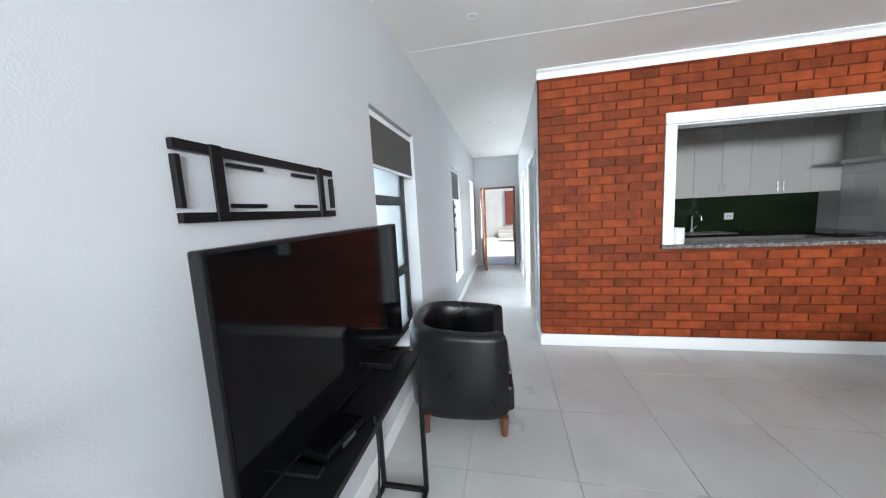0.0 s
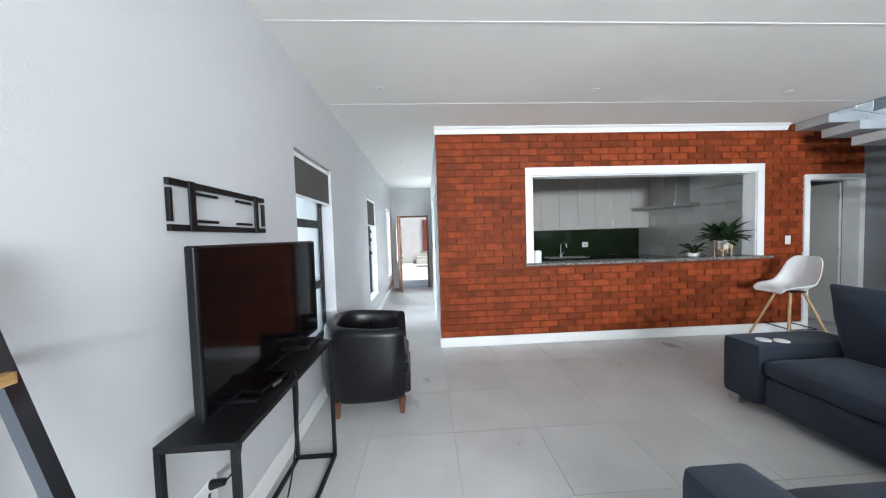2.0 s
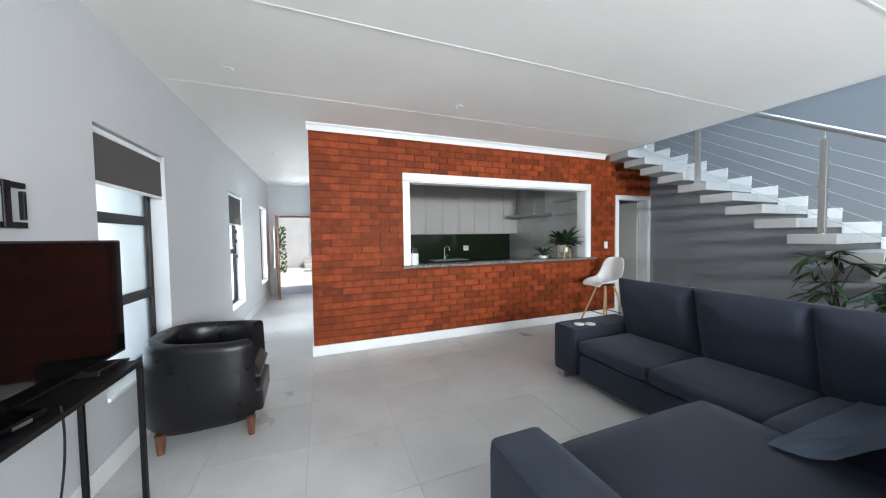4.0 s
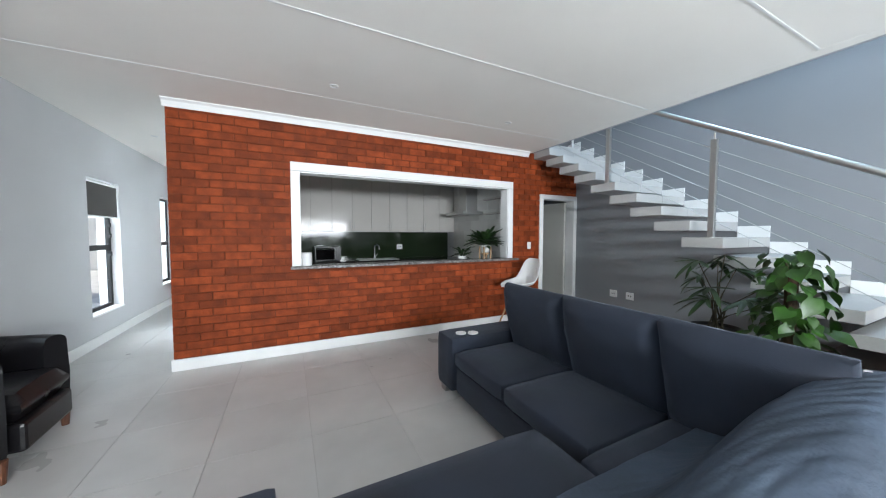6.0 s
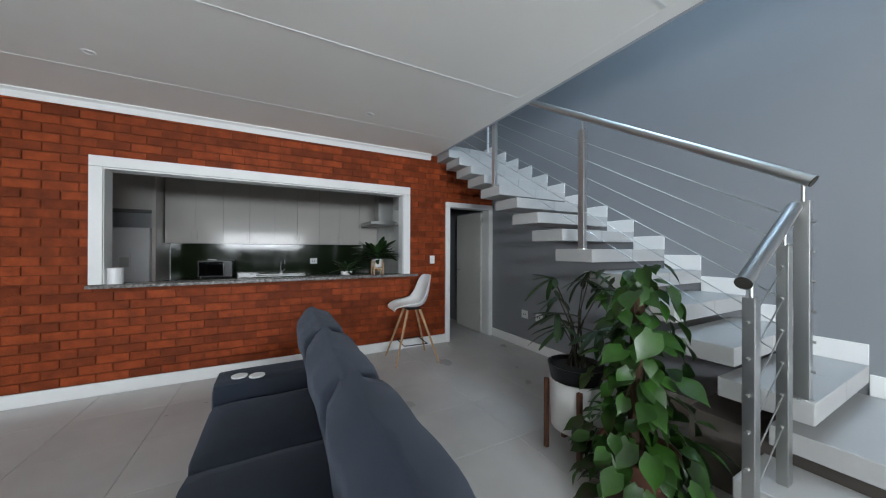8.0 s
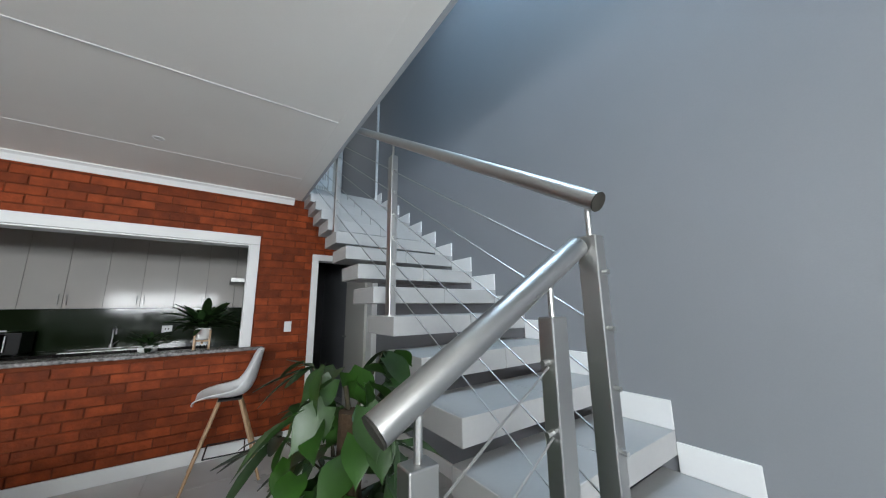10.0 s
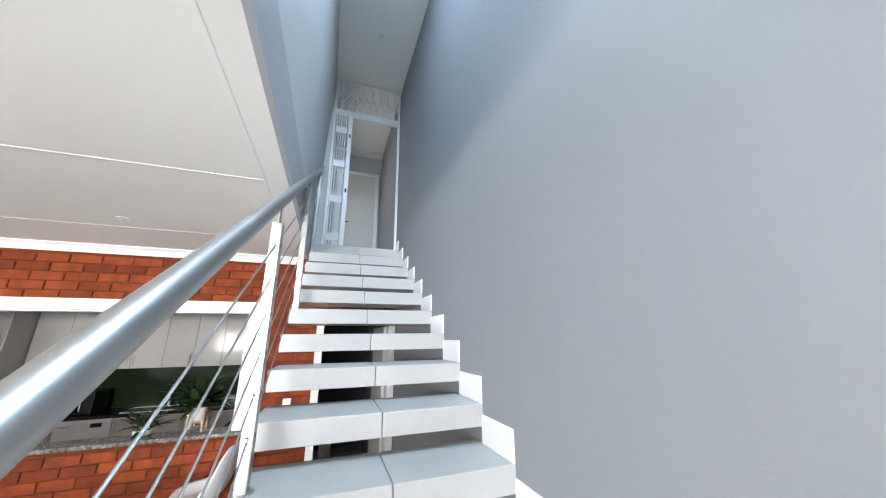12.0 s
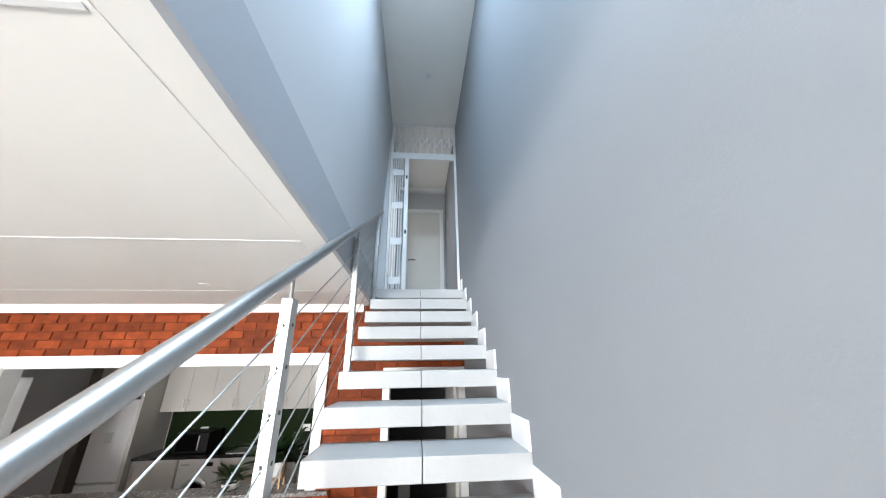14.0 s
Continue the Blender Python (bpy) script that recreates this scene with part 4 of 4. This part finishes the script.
part("vine", rods(((0.03, 0.03, 0.3), (-0.03, 0.035, 0.6), 0.008), ((-0.03, 0.035, 0.6), (0.035, -0.03, 0.9), 0.008), ((0.035, -0.03, 0.9), (0, 0.03, 1.2), 0.007), n=8), M["stem"], ph)
for i in range(290):
    low_leaf = i >= 170
    t = (i - 170) / 120 if low_leaf else i / 169
    z = 0.08 + 0.40 * t if low_leaf else 0.36 + 0.90 * t
    a = i * 2.4 + rng.uniform(-0.4, 0.4)
    r = rng.uniform(0.17, 0.29) if low_leaf else 0.04 + rng.uniform(0.0, 0.18) * (1.35 - 0.7 * t)
    ob = new("leaf", LEAF[i % 3])
    ob.parent = ph
    ob.matrix_local = Matrix.Translation((r * math.cos(a), r * math.sin(a), z + rng.uniform(-0.03, 0.05))) @ Euler((radians(rng.uniform(-75, 0)), radians(rng.uniform(-35, 35)), a - math.pi / 2 + rng.uniform(-0.6, 0.6))).to_matrix().to_4x4() @ Matrix.Scale(rng.uniform(0.7, 1.2), 4)

rp = thing("lady_palm", "lady palm with fan leaves in a white pot", "plant", pose(4.43, -2.64, 0.0))
part("pot", lathe([(0.12, 0.16), (0.16, 0.18), (0.175, 0.50), (0.165, 0.50), (0.155, 0.46), (0.02, 0.455)]), M["pot_white"], rp, "white ceramic pot", smooth=True)
part("inner_pot", lathe([(0.150, 0.456), (0.165, 0.52), (0.185, 0.60), (0.176, 0.60), (0.16, 0.57), (0.02, 0.565)]), M["black_plastic"], rp, "black inner pot", smooth=True)
part("soil", lathe([(0.16, 0.566), (0.16, 0.576), (0.01, 0.58)]), M["soil"], rp)
for a in (45, 135, 225, 315):
    c, s = math.cos(radians(a)), math.sin(radians(a))
    part("stand_leg", boxes((0.19 * c - 0.014, 0.19 * s - 0.014, 0.0, 0.19 * c + 0.014, 0.19 * s + 0.014, 0.48), bevel=0.003), M["dark_wood"], rp, "brown wooden stand leg")
part("stand_cross", boxes((-0.13, -0.012, 0.135, 0.13, 0.012, 0.158), (-0.012, -0.13, 0.11, 0.012, 0.13, 0.133)), M["dark_wood"], rp)
BL = [mesh_of("leaflet", blade(l, w, d), M["palm_leaf"], True) for l, w, d in ((0.23, 0.044, 0.22), (0.19, 0.040, 0.12), (0.25, 0.042, 0.38))]
for i in range(11):
    a = i * 2.4 + rng.uniform(-0.3, 0.3)
    h = rng.uniform(0.74, 1.18) if i else 1.22
    lean = rng.uniform(0.08, 0.30)
    base = Vector((rng.uniform(-0.06, 0.06), rng.uniform(-0.06, 0.06), 0.57))
    knee = Vector((0.3 * lean * math.cos(a), 0.3 * lean * math.sin(a), 0.57 + (h - 0.57) * 0.6))
    tip = Vector((lean * math.cos(a), lean * math.sin(a), h))
    part("stem", rods((base, knee, 0.007), (knee, tip, 0.004), n=6), M["stem"], rp)
    nleaf = 6 + i % 3
    for j in range(nleaf):
        sp = radians(-95 + 190 * j / (nleaf - 1))
        ob = new("leaflet", BL[(i + j) % 3])
        ob.parent = rp
        ob.matrix_local = Matrix.Translation(tip) @ Euler((radians(rng.uniform(-35, 18)), radians(rng.uniform(-20, 20)), a - math.pi / 2 + sp)).to_matrix().to_4x4() @ Matrix.Scale(rng.uniform(0.7, 1.1), 4)


def counter_plant(name, label, x, y, z, r, h, count, length, stand):
    p = thing(name, label, "plant", pose(x, y, z))
    z0 = 0.09 if stand else 0.0
    part("pot", lathe([(r * 0.7, z0), (r, z0 + 0.01), (r * 1.05, z0 + h), (r * 0.95, z0 + h), (r * 0.9, z0 + h - 0.02), (0.01, z0 + h - 0.02)], 20), M["pot_white"], p, "white pot", smooth=True)
    part("soil", lathe([(r * 0.9, z0 + h - 0.019), (r * 0.9, z0 + h - 0.012), (0.01, z0 + h - 0.008)], 16), M["soil"], p)
    if stand:
        for sx in (-1, 1):
            for sy in (-1, 1):
                part("stand_leg", boxes((sx * r * 0.95 - 0.009, sy * r * 0.95 - 0.009, 0, sx * r * 0.95 + 0.009, sy * r * 0.95 + 0.009, z0 + h * 0.8), bevel=0.002), M["leg_wood"], p, "pale wooden stand leg")
        part("stand_cross", boxes((-r, -0.008, z0 - 0.02, r, 0.008, z0 - 0.002), (-0.008, -r, z0 - 0.04, 0.008, r, z0 - 0.022)), M["leg_wood"], p)
    for i in range(count):
        a = i * 2.4
        s = length * rng.uniform(0.7, 1.15) / 0.24
        ob = new("frond", BL[i % 3])
        ob.parent = p
        ob.matrix_local = Matrix.Translation((0.03 * math.cos(a), 0.03 * math.sin(a), z0 + h - 0.01 + 0.10 * rng.random())) @ Euler((radians(rng.uniform(0, 62)), radians(rng.uniform(-15, 15)), a - math.pi / 2)).to_matrix().to_4x4() @ Matrix.Diagonal((s * 1.5, s, s, 1))
    return p


counter_plant("counter_fern", "bushy dark green fern in a white pot on a stand", 3.86, 0.13, 1.03, 0.065, 0.12, 90, 0.27, True)
counter_plant("counter_succulent", "small spiky green plant in a white bowl", 3.45, 0.14, 1.03, 0.07, 0.05, 34, 0.16, False)
can = thing("paper_roll", "white paper roll standing on the granite counter", "kitchen roll", pose(1.265, 0.06, 1.03))
part("roll", lathe([(0.055, 0), (0.058, 0.004), (0.058, 0.15), (0.053, 0.155), (0.02, 0.155)], 24), M["white_plastic"], can)

# ---------------------------------------------------------------- kitchen
KF = 2.16
n_up = 8
for i in range(n_up):
    w = (4.15 - 1.06) / n_up
    x = 1.06 + i * w
    cab = thing("wall_cabinet", "glossy grey kitchen wall cabinet above the splashback", "cabinet", pose(x, 2.44, 1.46), group="kitchen wall cabinets")
    part("body", boxes((0.001, 0.02, 0, w - 0.001, 0.335, 1.06)), M["cabinet"], cab)
    d = part("door", boxes((0.002, 0.0, 0.0, w - 0.002, 0.018, 1.06), bevel=0.002), M["cabinet"], cab)
    hx = w - 0.04 if i % 2 == 0 else 0.04
    part("handle", rods(((hx, -0.022, 0.05), (hx, -0.022, 0.19), 0.005), ((hx, 0.0, 0.07), (hx, -0.022, 0.07), 0.004), ((hx, 0.0, 0.17), (hx, -0.022, 0.17), 0.004), n=8), M["steel"], d)
cab = thing("corner_cabinet", "glossy grey corner wall cabinet", "cabinet", pose(4.152, 2.44, 1.46))
part("body", boxes((0, 0.0, 0, 0.376, 0.335, 1.06), bevel=0.002), M["cabinet"], cab)
structure("bulkhead_kitchen", boxes((0.151, 2.42, 2.525, 4.53, 2.779, CEIL - 0.001)), M["wall"], "white bulkhead above the cabinets")
structure("splashback", boxes((1.06, 2.768, 0.89, 4.529, 2.779, 1.458)), M["splash"], "dark glossy splashback")
for a, b in zip([1.06, 2.31, 2.85, 3.39], [1.69, 2.85, 3.39, 3.93]):
    cab = thing("base_cabinet", "glossy grey kitchen base cabinet", "cabinet", pose(a, KF, 0.0), group="kitchen base cabinets")
    part("body", boxes((0.001, 0.02, 0.1, b - a - 0.001, 0.60, 0.85)), M["cabinet"], cab)
    part("plinth", boxes((0.001, 0.06, 0.0, b - a - 0.001, 0.08, 0.099)), M["black_plastic"], cab)
    d = part("door", boxes((0.002, 0.0, 0.1, b - a - 0.002, 0.018, 0.848), bevel=0.002), M["cabinet"], cab)
    part("handle", rods(((0.05, -0.022, 0.65), (0.05, -0.022, 0.80), 0.005), n=8), M["steel"], d)
for a, b in ((0.62, 1.22), (1.22, 1.70), (1.70, 2.15)):
    cab = thing("base_cabinet", "glossy grey base cabinet along the tiled wall", "cabinet", pose(3.94, a, 0.0), group="kitchen base cabinets")
    part("body", boxes((0.02, 0.001, 0.1, 0.585, b - a - 0.001, 0.85)), M["cabinet"], cab)
    part("plinth", boxes((0.06, 0.001, 0.0, 0.08, b - a - 0.001, 0.099)), M["black_plastic"], cab)
    part("door", boxes((0.0, 0.002, 0.1, 0.018, b - a - 0.002, 0.848), bevel=0.002), M["cabinet"], cab)
wt = thing("worktop", "polished black granite kitchen worktop", "worktop")
part("slab", boxes((1.06, KF - 0.03, 0.852, 4.529, 2.766, 0.89), bevel=0.003), M["granite"], wt)
part("slab", boxes((3.91, 0.60, 0.852, 4.529, KF - 0.032, 0.89), bevel=0.003), M["granite"], wt)
hob = thing("hob", "black glass hob set on the worktop", "hob", pose(4.22, 1.55, 0.891))
part("glass", boxes((-0.24, -0.28, 0, 0.24, 0.28, 0.006), bevel=0.002), M["screen"], hob)
for dx in (-0.11, 0.11):
    for dy in (-0.13, 0.13):
        part("ring", lathe([(0.075, 0.0062), (0.075, 0.008), (0.06, 0.009)], 24), M["black_metal"], hob).location = (dx, dy, 0)
hood = thing("extractor_hood", "stainless steel extractor hood with chimney", "extractor hood")
part("canopy", boxes((4.06, 1.20, 1.80, 4.52, 1.92, 1.86), bevel=0.006), M["steel"], hood)
part("chimney", boxes((4.26, 1.42, 1.861, 4.52, 1.70, 2.70), bevel=0.004), M["steel"], hood)
for z in (1.78, 2.05):
    s = thing("wall_shelf", "grey floating shelf on the tiled wall", "shelf", pose(4.40, 0.32, z), group="shelves on the tiled wall")
    part("board", boxes((0, 0, 0, 0.118, 0.70, 0.03), bevel=0.003), M["cabinet"], s)
tap = thing("kitchen_tap", "chrome swan-neck kitchen mixer tap", "tap", pose(2.72, 2.66, 0.89))
part("body", rods(((0, 0, 0), (0, 0, 0.05), 0.024), ((0, 0, 0.05), (0, 0, 0.27), 0.011), n=16), M["steel"], tap)
part("spout", rods(((0, 0, 0.265), (0.03, -0.07, 0.30), 0.011), ((0.03, -0.07, 0.30), (0.055, -0.14, 0.27), 0.011), ((0.055, -0.14, 0.275), (0.06, -0.15, 0.20), 0.011), n=12), M["steel"], tap)
part("lever", rods(((0.02, 0, 0.05), (0.07, 0, 0.10), 0.006), n=8), M["steel"], tap)
snk = thing("sink", "stainless steel kitchen sink set in the worktop", "sink", pose(2.72, 2.42, 0.89))
part("rim", boxes((-0.40, -0.2, 0.0005, 0.40, -0.18, 0.006), (-0.40, 0.18, 0.0005, 0.40, 0.2, 0.006), (-0.40, -0.179, 0.0005, -0.38, 0.179, 0.006), (0.38, -0.179, 0.0005, 0.40, 0.179, 0.006)), M["steel"], snk)
part("drainer", boxes((-0.37, -0.17, 0.001, 0.37, 0.17, 0.003)), M["steel"], snk)
for x in (1.63, 3.31):
    wall_plate("wall_socket", "white double socket on the dark splashback", pose(x, 2.768, 1.13), 0.13, 0.11, holes=1)
# washing machine, microwave, fridge and the tall panel
wm = thing("washing_machine", "white front-loading washing machine under the worktop", "washing machine", pose(1.70, 2.17, 0.0))
part("body", boxes((0.005, 0, 0.01, 0.595, 0.58, 0.845), bevel=0.008), M["appliance"], wm)
part("control_panel", boxes((0.02, -0.008, 0.72, 0.58, -0.001, 0.83), bevel=0.003), M["appliance"], wm)
part("display", boxes((0.38, -0.011, 0.75, 0.50, -0.0085, 0.80)), M["black_plastic"], wm)
part("drawer_slot", boxes((0.05, -0.011, 0.765, 0.17, -0.0085, 0.785)), M["steel"], wm)
dr = part("door_ring", lathe([(0.20, 0.0), (0.20, 0.03), (0.165, 0.045), (0.15, 0.03)], 36), M["steel"], wm, "chrome door ring", smooth=True)
dr.matrix_local = pose(0.30, 0.0, 0.42, 90, 0, 0)
dg = part("door_glass", lathe([(0.15, 0.0), (0.14, 0.04), (0.02, 0.05)], 32), M["screen"], wm, "dark round door glass", smooth=True)
dg.matrix_local = pose(0.30, 0.0, 0.42, 90, 0, 0)
mw = thing("microwave", "black and steel microwave oven on the worktop", "microwave", pose(1.50, 2.30, 0.891))
part("case", boxes((0, 0, 0.01, 0.48, 0.36, 0.28), bevel=0.006), M["black_plastic"], mw)
part("door", boxes((0.02, -0.006, 0.03, 0.35, -0.001, 0.26), bevel=0.003), M["screen"], mw)
part("handle", rods(((0.36, -0.03, 0.05), (0.36, -0.03, 0.24), 0.008)), M["steel"], mw)
for x in (0.04, 0.44):
    part("foot", boxes((x - 0.015, 0.03, 0, x + 0.015, 0.33, 0.0105)), M["black_plastic"], mw)
fr = thing("fridge", "tall white fridge freezer with a water dispenser", "fridge", pose(0.42, 2.10, 0.0))
part("body", boxes((0, 0.04, 0.02, 0.55, 0.62, 1.68), bevel=0.01), M["appliance"], fr)
part("upper_door", boxes((0.002, 0.0, 0.62, 0.548, 0.038, 1.678), bevel=0.008), M["appliance"], fr)
part("lower_door", boxes((0.002, 0.0, 0.03, 0.548, 0.038, 0.60), bevel=0.008), M["appliance"], fr)
dsp = part("dispenser", boxes((0.20, -0.006, 1.08, 0.34, -0.0005, 1.30), bevel=0.004), M["appliance"], fr)
part("recess", boxes((0.22, -0.008, 1.10, 0.32, -0.0065, 1.24)), M["steel"], dsp)
part("handle", boxes((0.05, -0.012, 0.59, 0.50, -0.001, 0.615)), M["steel"], fr)
tp = thing("tall_panel", "white tall end panel beside the fridge", "cabinet")
part("board", boxes((1.0, 2.06, 0.0, 1.045, 2.77, 2.52), bevel=0.002), M["cabinet"], tp)
oc = thing("fridge_cabinet", "glossy grey cabinet above the fridge", "cabinet", pose(0.30, 2.10, 1.95))
part("body", boxes((0, 0.02, 0, 0.695, 0.66, 0.57)), M["cabinet"], oc)
part("door", boxes((0.002, 0, 0, 0.693, 0.018, 0.57), bevel=0.002), M["cabinet"], oc)
tall = thing("larder_cabinet", "dark taupe side panel of the fridge recess", "cabinet", pose(0.151, 2.10, 0.0))
part("side", boxes((0.0, 0.0, 0, 0.14, 0.66, 2.52), bevel=0.002), M["larder"], tall)

# ---------------------------------------------------------------- outside the front door
hs = thing("neighbour_house", "red and white house across the paving", "house", pose(0.2, 13.2, -0.3))
part("wall", boxes((-9, 0, 0, 9, 4, 5.5)), M["render_white"], hs)
part("door", boxes((-0.55, -0.06, 0.9, 0.35, -0.001, 2.6)), M["facade"], hs, "dark red front door")
part("window", boxes((0.8, -0.06, 1.0, 1.5, -0.001, 2.8)), M["splash"], hs)
for i in range(3):
    part("step", boxes((-0.9, -0.9 + 0.3 * i, 0.1, 0.6, -0.07, 0.48 + 0.16 * i)), M["paving"], hs)
part("roof", boxes((-9.4, -0.5, 5.5, 9.4, 4.4, 5.8)), M["facade"], hs)
bn = thing("wheelie_bin", "black wheelie bin outside", "bin", pose(0.25, 10.9, -0.02))
part("body", boxes((-0.28, -0.3, 0.06, 0.28, 0.3, 1.0), bevel=0.04), M["black_plastic"], bn)
part("lid", boxes((-0.31, -0.34, 1.001, 0.31, 0.33, 1.07), bevel=0.02), M["black_plastic"], bn)
for x in (-0.24, 0.24):
    part("wheel", rods(((x - 0.03, 0.27, 0.1), (x + 0.03, 0.27, 0.1), 0.1)), M["black_plastic"], bn)
gh = bmesh.new()
for i in range(2600):
    a = Vector((rng.uniform(-6, 9), rng.uniform(-15.2, -14.2), rng.uniform(-0.1, 1.9) * rng.uniform(0.6, 1.0)))
    r = Euler((rng.uniform(0, 6), rng.uniform(0, 6), rng.uniform(0, 6))).to_matrix()
    sz = rng.uniform(0.12, 0.25)
    gh.faces.new([gh.verts.new(a + r @ Vector(c) * sz) for c in ((-1, 0, 0), (0, -0.5, 0), (1, 0, 0), (0, 0.5, 0))])
ghd = thing("garden_hedge", "green garden hedge beyond the terrace", "hedge", kind="stuff")
part("foliage", gh, M["leaf"], ghd)
hedge = bmesh.new()
for i in range(1400):
    a = Vector((rng.uniform(-3.2, -1.35), rng.uniform(10.6, 11.6), rng.uniform(-0.02, 1.9)))
    r = Euler((rng.uniform(0, 6), rng.uniform(0, 6), rng.uniform(0, 6))).to_matrix()
    s = rng.uniform(0.05, 0.10)
    hedge.faces.new([hedge.verts.new(a + r @ Vector(c) * s) for c in ((-1, 0, 0), (0, -0.5, 0), (1, 0, 0), (0, 0.5, 0))])
hg = thing("hedge_shrub", "leafy green shrub beside the paving", "shrub", kind="stuff")
part("foliage", hedge, M["leaf"], hg)

# ---------------------------------------------------------------- floor tiles
floor = structure("floor", boxes((-1.35, -8.6, -0.12, 6.0, 5.0, -0.006)), M["grout"], "large pale grey porcelain floor tiles")
tile_me = mesh_of("tile", boxes((-0.2985, -0.2985, -0.006, 0.2985, 0.2985, 0.0), bevel=0.0012, segs=1), M["tile"])
cells = [(i, j) for i in range(-2, 10) for j in range(-12, 11)]
cells.sort(key=lambda c: abs(c[0] * 0.6 + 0.3 - 1.5) + abs(c[1] * 0.6 - 1.725 + 0.3 + 2.0))
for i, j in cells:
    x, y = 0.6 * i + 0.3, -1.725 + 0.6 * j + 0.3
    x0, x1, y0, y1 = max(x - 0.3, -1.10), min(x + 0.3, EAST), max(y - 0.3, -8.35), min(y + 0.3, 4.80)
    if x1 - x0 < 0.02 or y1 - y0 < 0.02:
        continue
    piece("tile", tile_me, floor, ((x0 + x1) / 2, (y0 + y1) / 2, 0), ((x1 - x0) / 0.6, (y1 - y0) / 0.6, 1))

# glossy tiles on the kitchen's side wall
wt_me = mesh_of("tile", boxes((-0.007, -0.2985, -0.0985, 0.0, 0.2985, 0.0985), bevel=0.002, segs=1), M["wall_tile"])
tw = thing("wall_tiling", "glossy white tiling on the kitchen's side wall", "tiles", kind="structure")
for r in range(8):
    y = 0.16 + (0.3 if r % 2 else 0.0)
    a = 0.16
    while a < 2.42:
        b = min(y + 0.6 if y > a - 1e-6 else a + 0.6, 2.43)
        b = max(b, a + 0.05)
        piece("tile", wt_me, tw, (4.5285, (a + b) / 2, 0.99 + 0.2 * r), (1, (b - a) / 0.6, 1))
        a = b
        y = a

# ---------------------------------------------------------------- face bricks
BL_, BH, JO = 0.222, 0.0735, 0.0105
bm = bmesh.new()
box(bm, -BL_ / 2, 0.0, -BH / 2, BL_ / 2, 0.014, BH / 2)
bmesh.ops.bevel(bm, geom=[e for e in bm.edges if all(v.co.y < 0.001 for v in e.verts)], offset=0.004, segments=2, affect="EDGES")
brick_me = mesh_of("brick", bm, M["brick"])
HATCH, DOORH = (1.13, 4.26, 1.0, 2.20), (4.87, 5.70, 0.0, 2.06)
course = BH + JO
bricks = []
for r in range(31):
    z = 0.127 + course * r + BH / 2
    if z + BH / 2 > 2.745:
        break
    spans = [(0.0, EAST)]
    for h in (HATCH, DOORH):
        if h[2] < z < h[3]:
            spans = [s for a, b in spans for s in ((a, min(b, h[0])), (max(a, h[1]), b)) if s[1] - s[0] > 0.03]
    for a, b in spans:
        x = -(BL_ + JO) * (0.5 if r % 2 else 0.0)
        while x < b:
            u, v = max(x, a), min(x + BL_, b)
            if v - u > 0.03:
                bricks.append((u, v, z))
            x += BL_ + JO
bricks.sort()
far = []
for i, (u, v, z) in enumerate(bricks):
    off = rng.uniform(-0.0025, 0.0015)
    if i < 300:
        piece("brick", brick_me, brick_wall, ((u + v) / 2, off, z + rng.uniform(-0.0012, 0.0012)), ((v - u) / BL_, 1, 1))
    else:
        far.append((u, v, z, off))
src_v = np.array([v.co[:] for v in brick_me.vertices])
src_f = [tuple(p.vertices) for p in brick_me.polygons]
vs, fs = [], []
for u, v, z, off in far:
    k = len(vs)
    vs += [tuple(p) for p in src_v * ((v - u) / BL_, 1, 1) + ((u + v) / 2, off, z)]
    fs += [tuple(q + k for q in f) for f in src_f]
me = bpy.data.meshes.new("bricks")
me.from_pydata(vs, [], fs)
me.materials.append(M["brick"])
fb = new("bricks", me)
fb.parent = brick_wall
tagged(fb, kind="stuff")
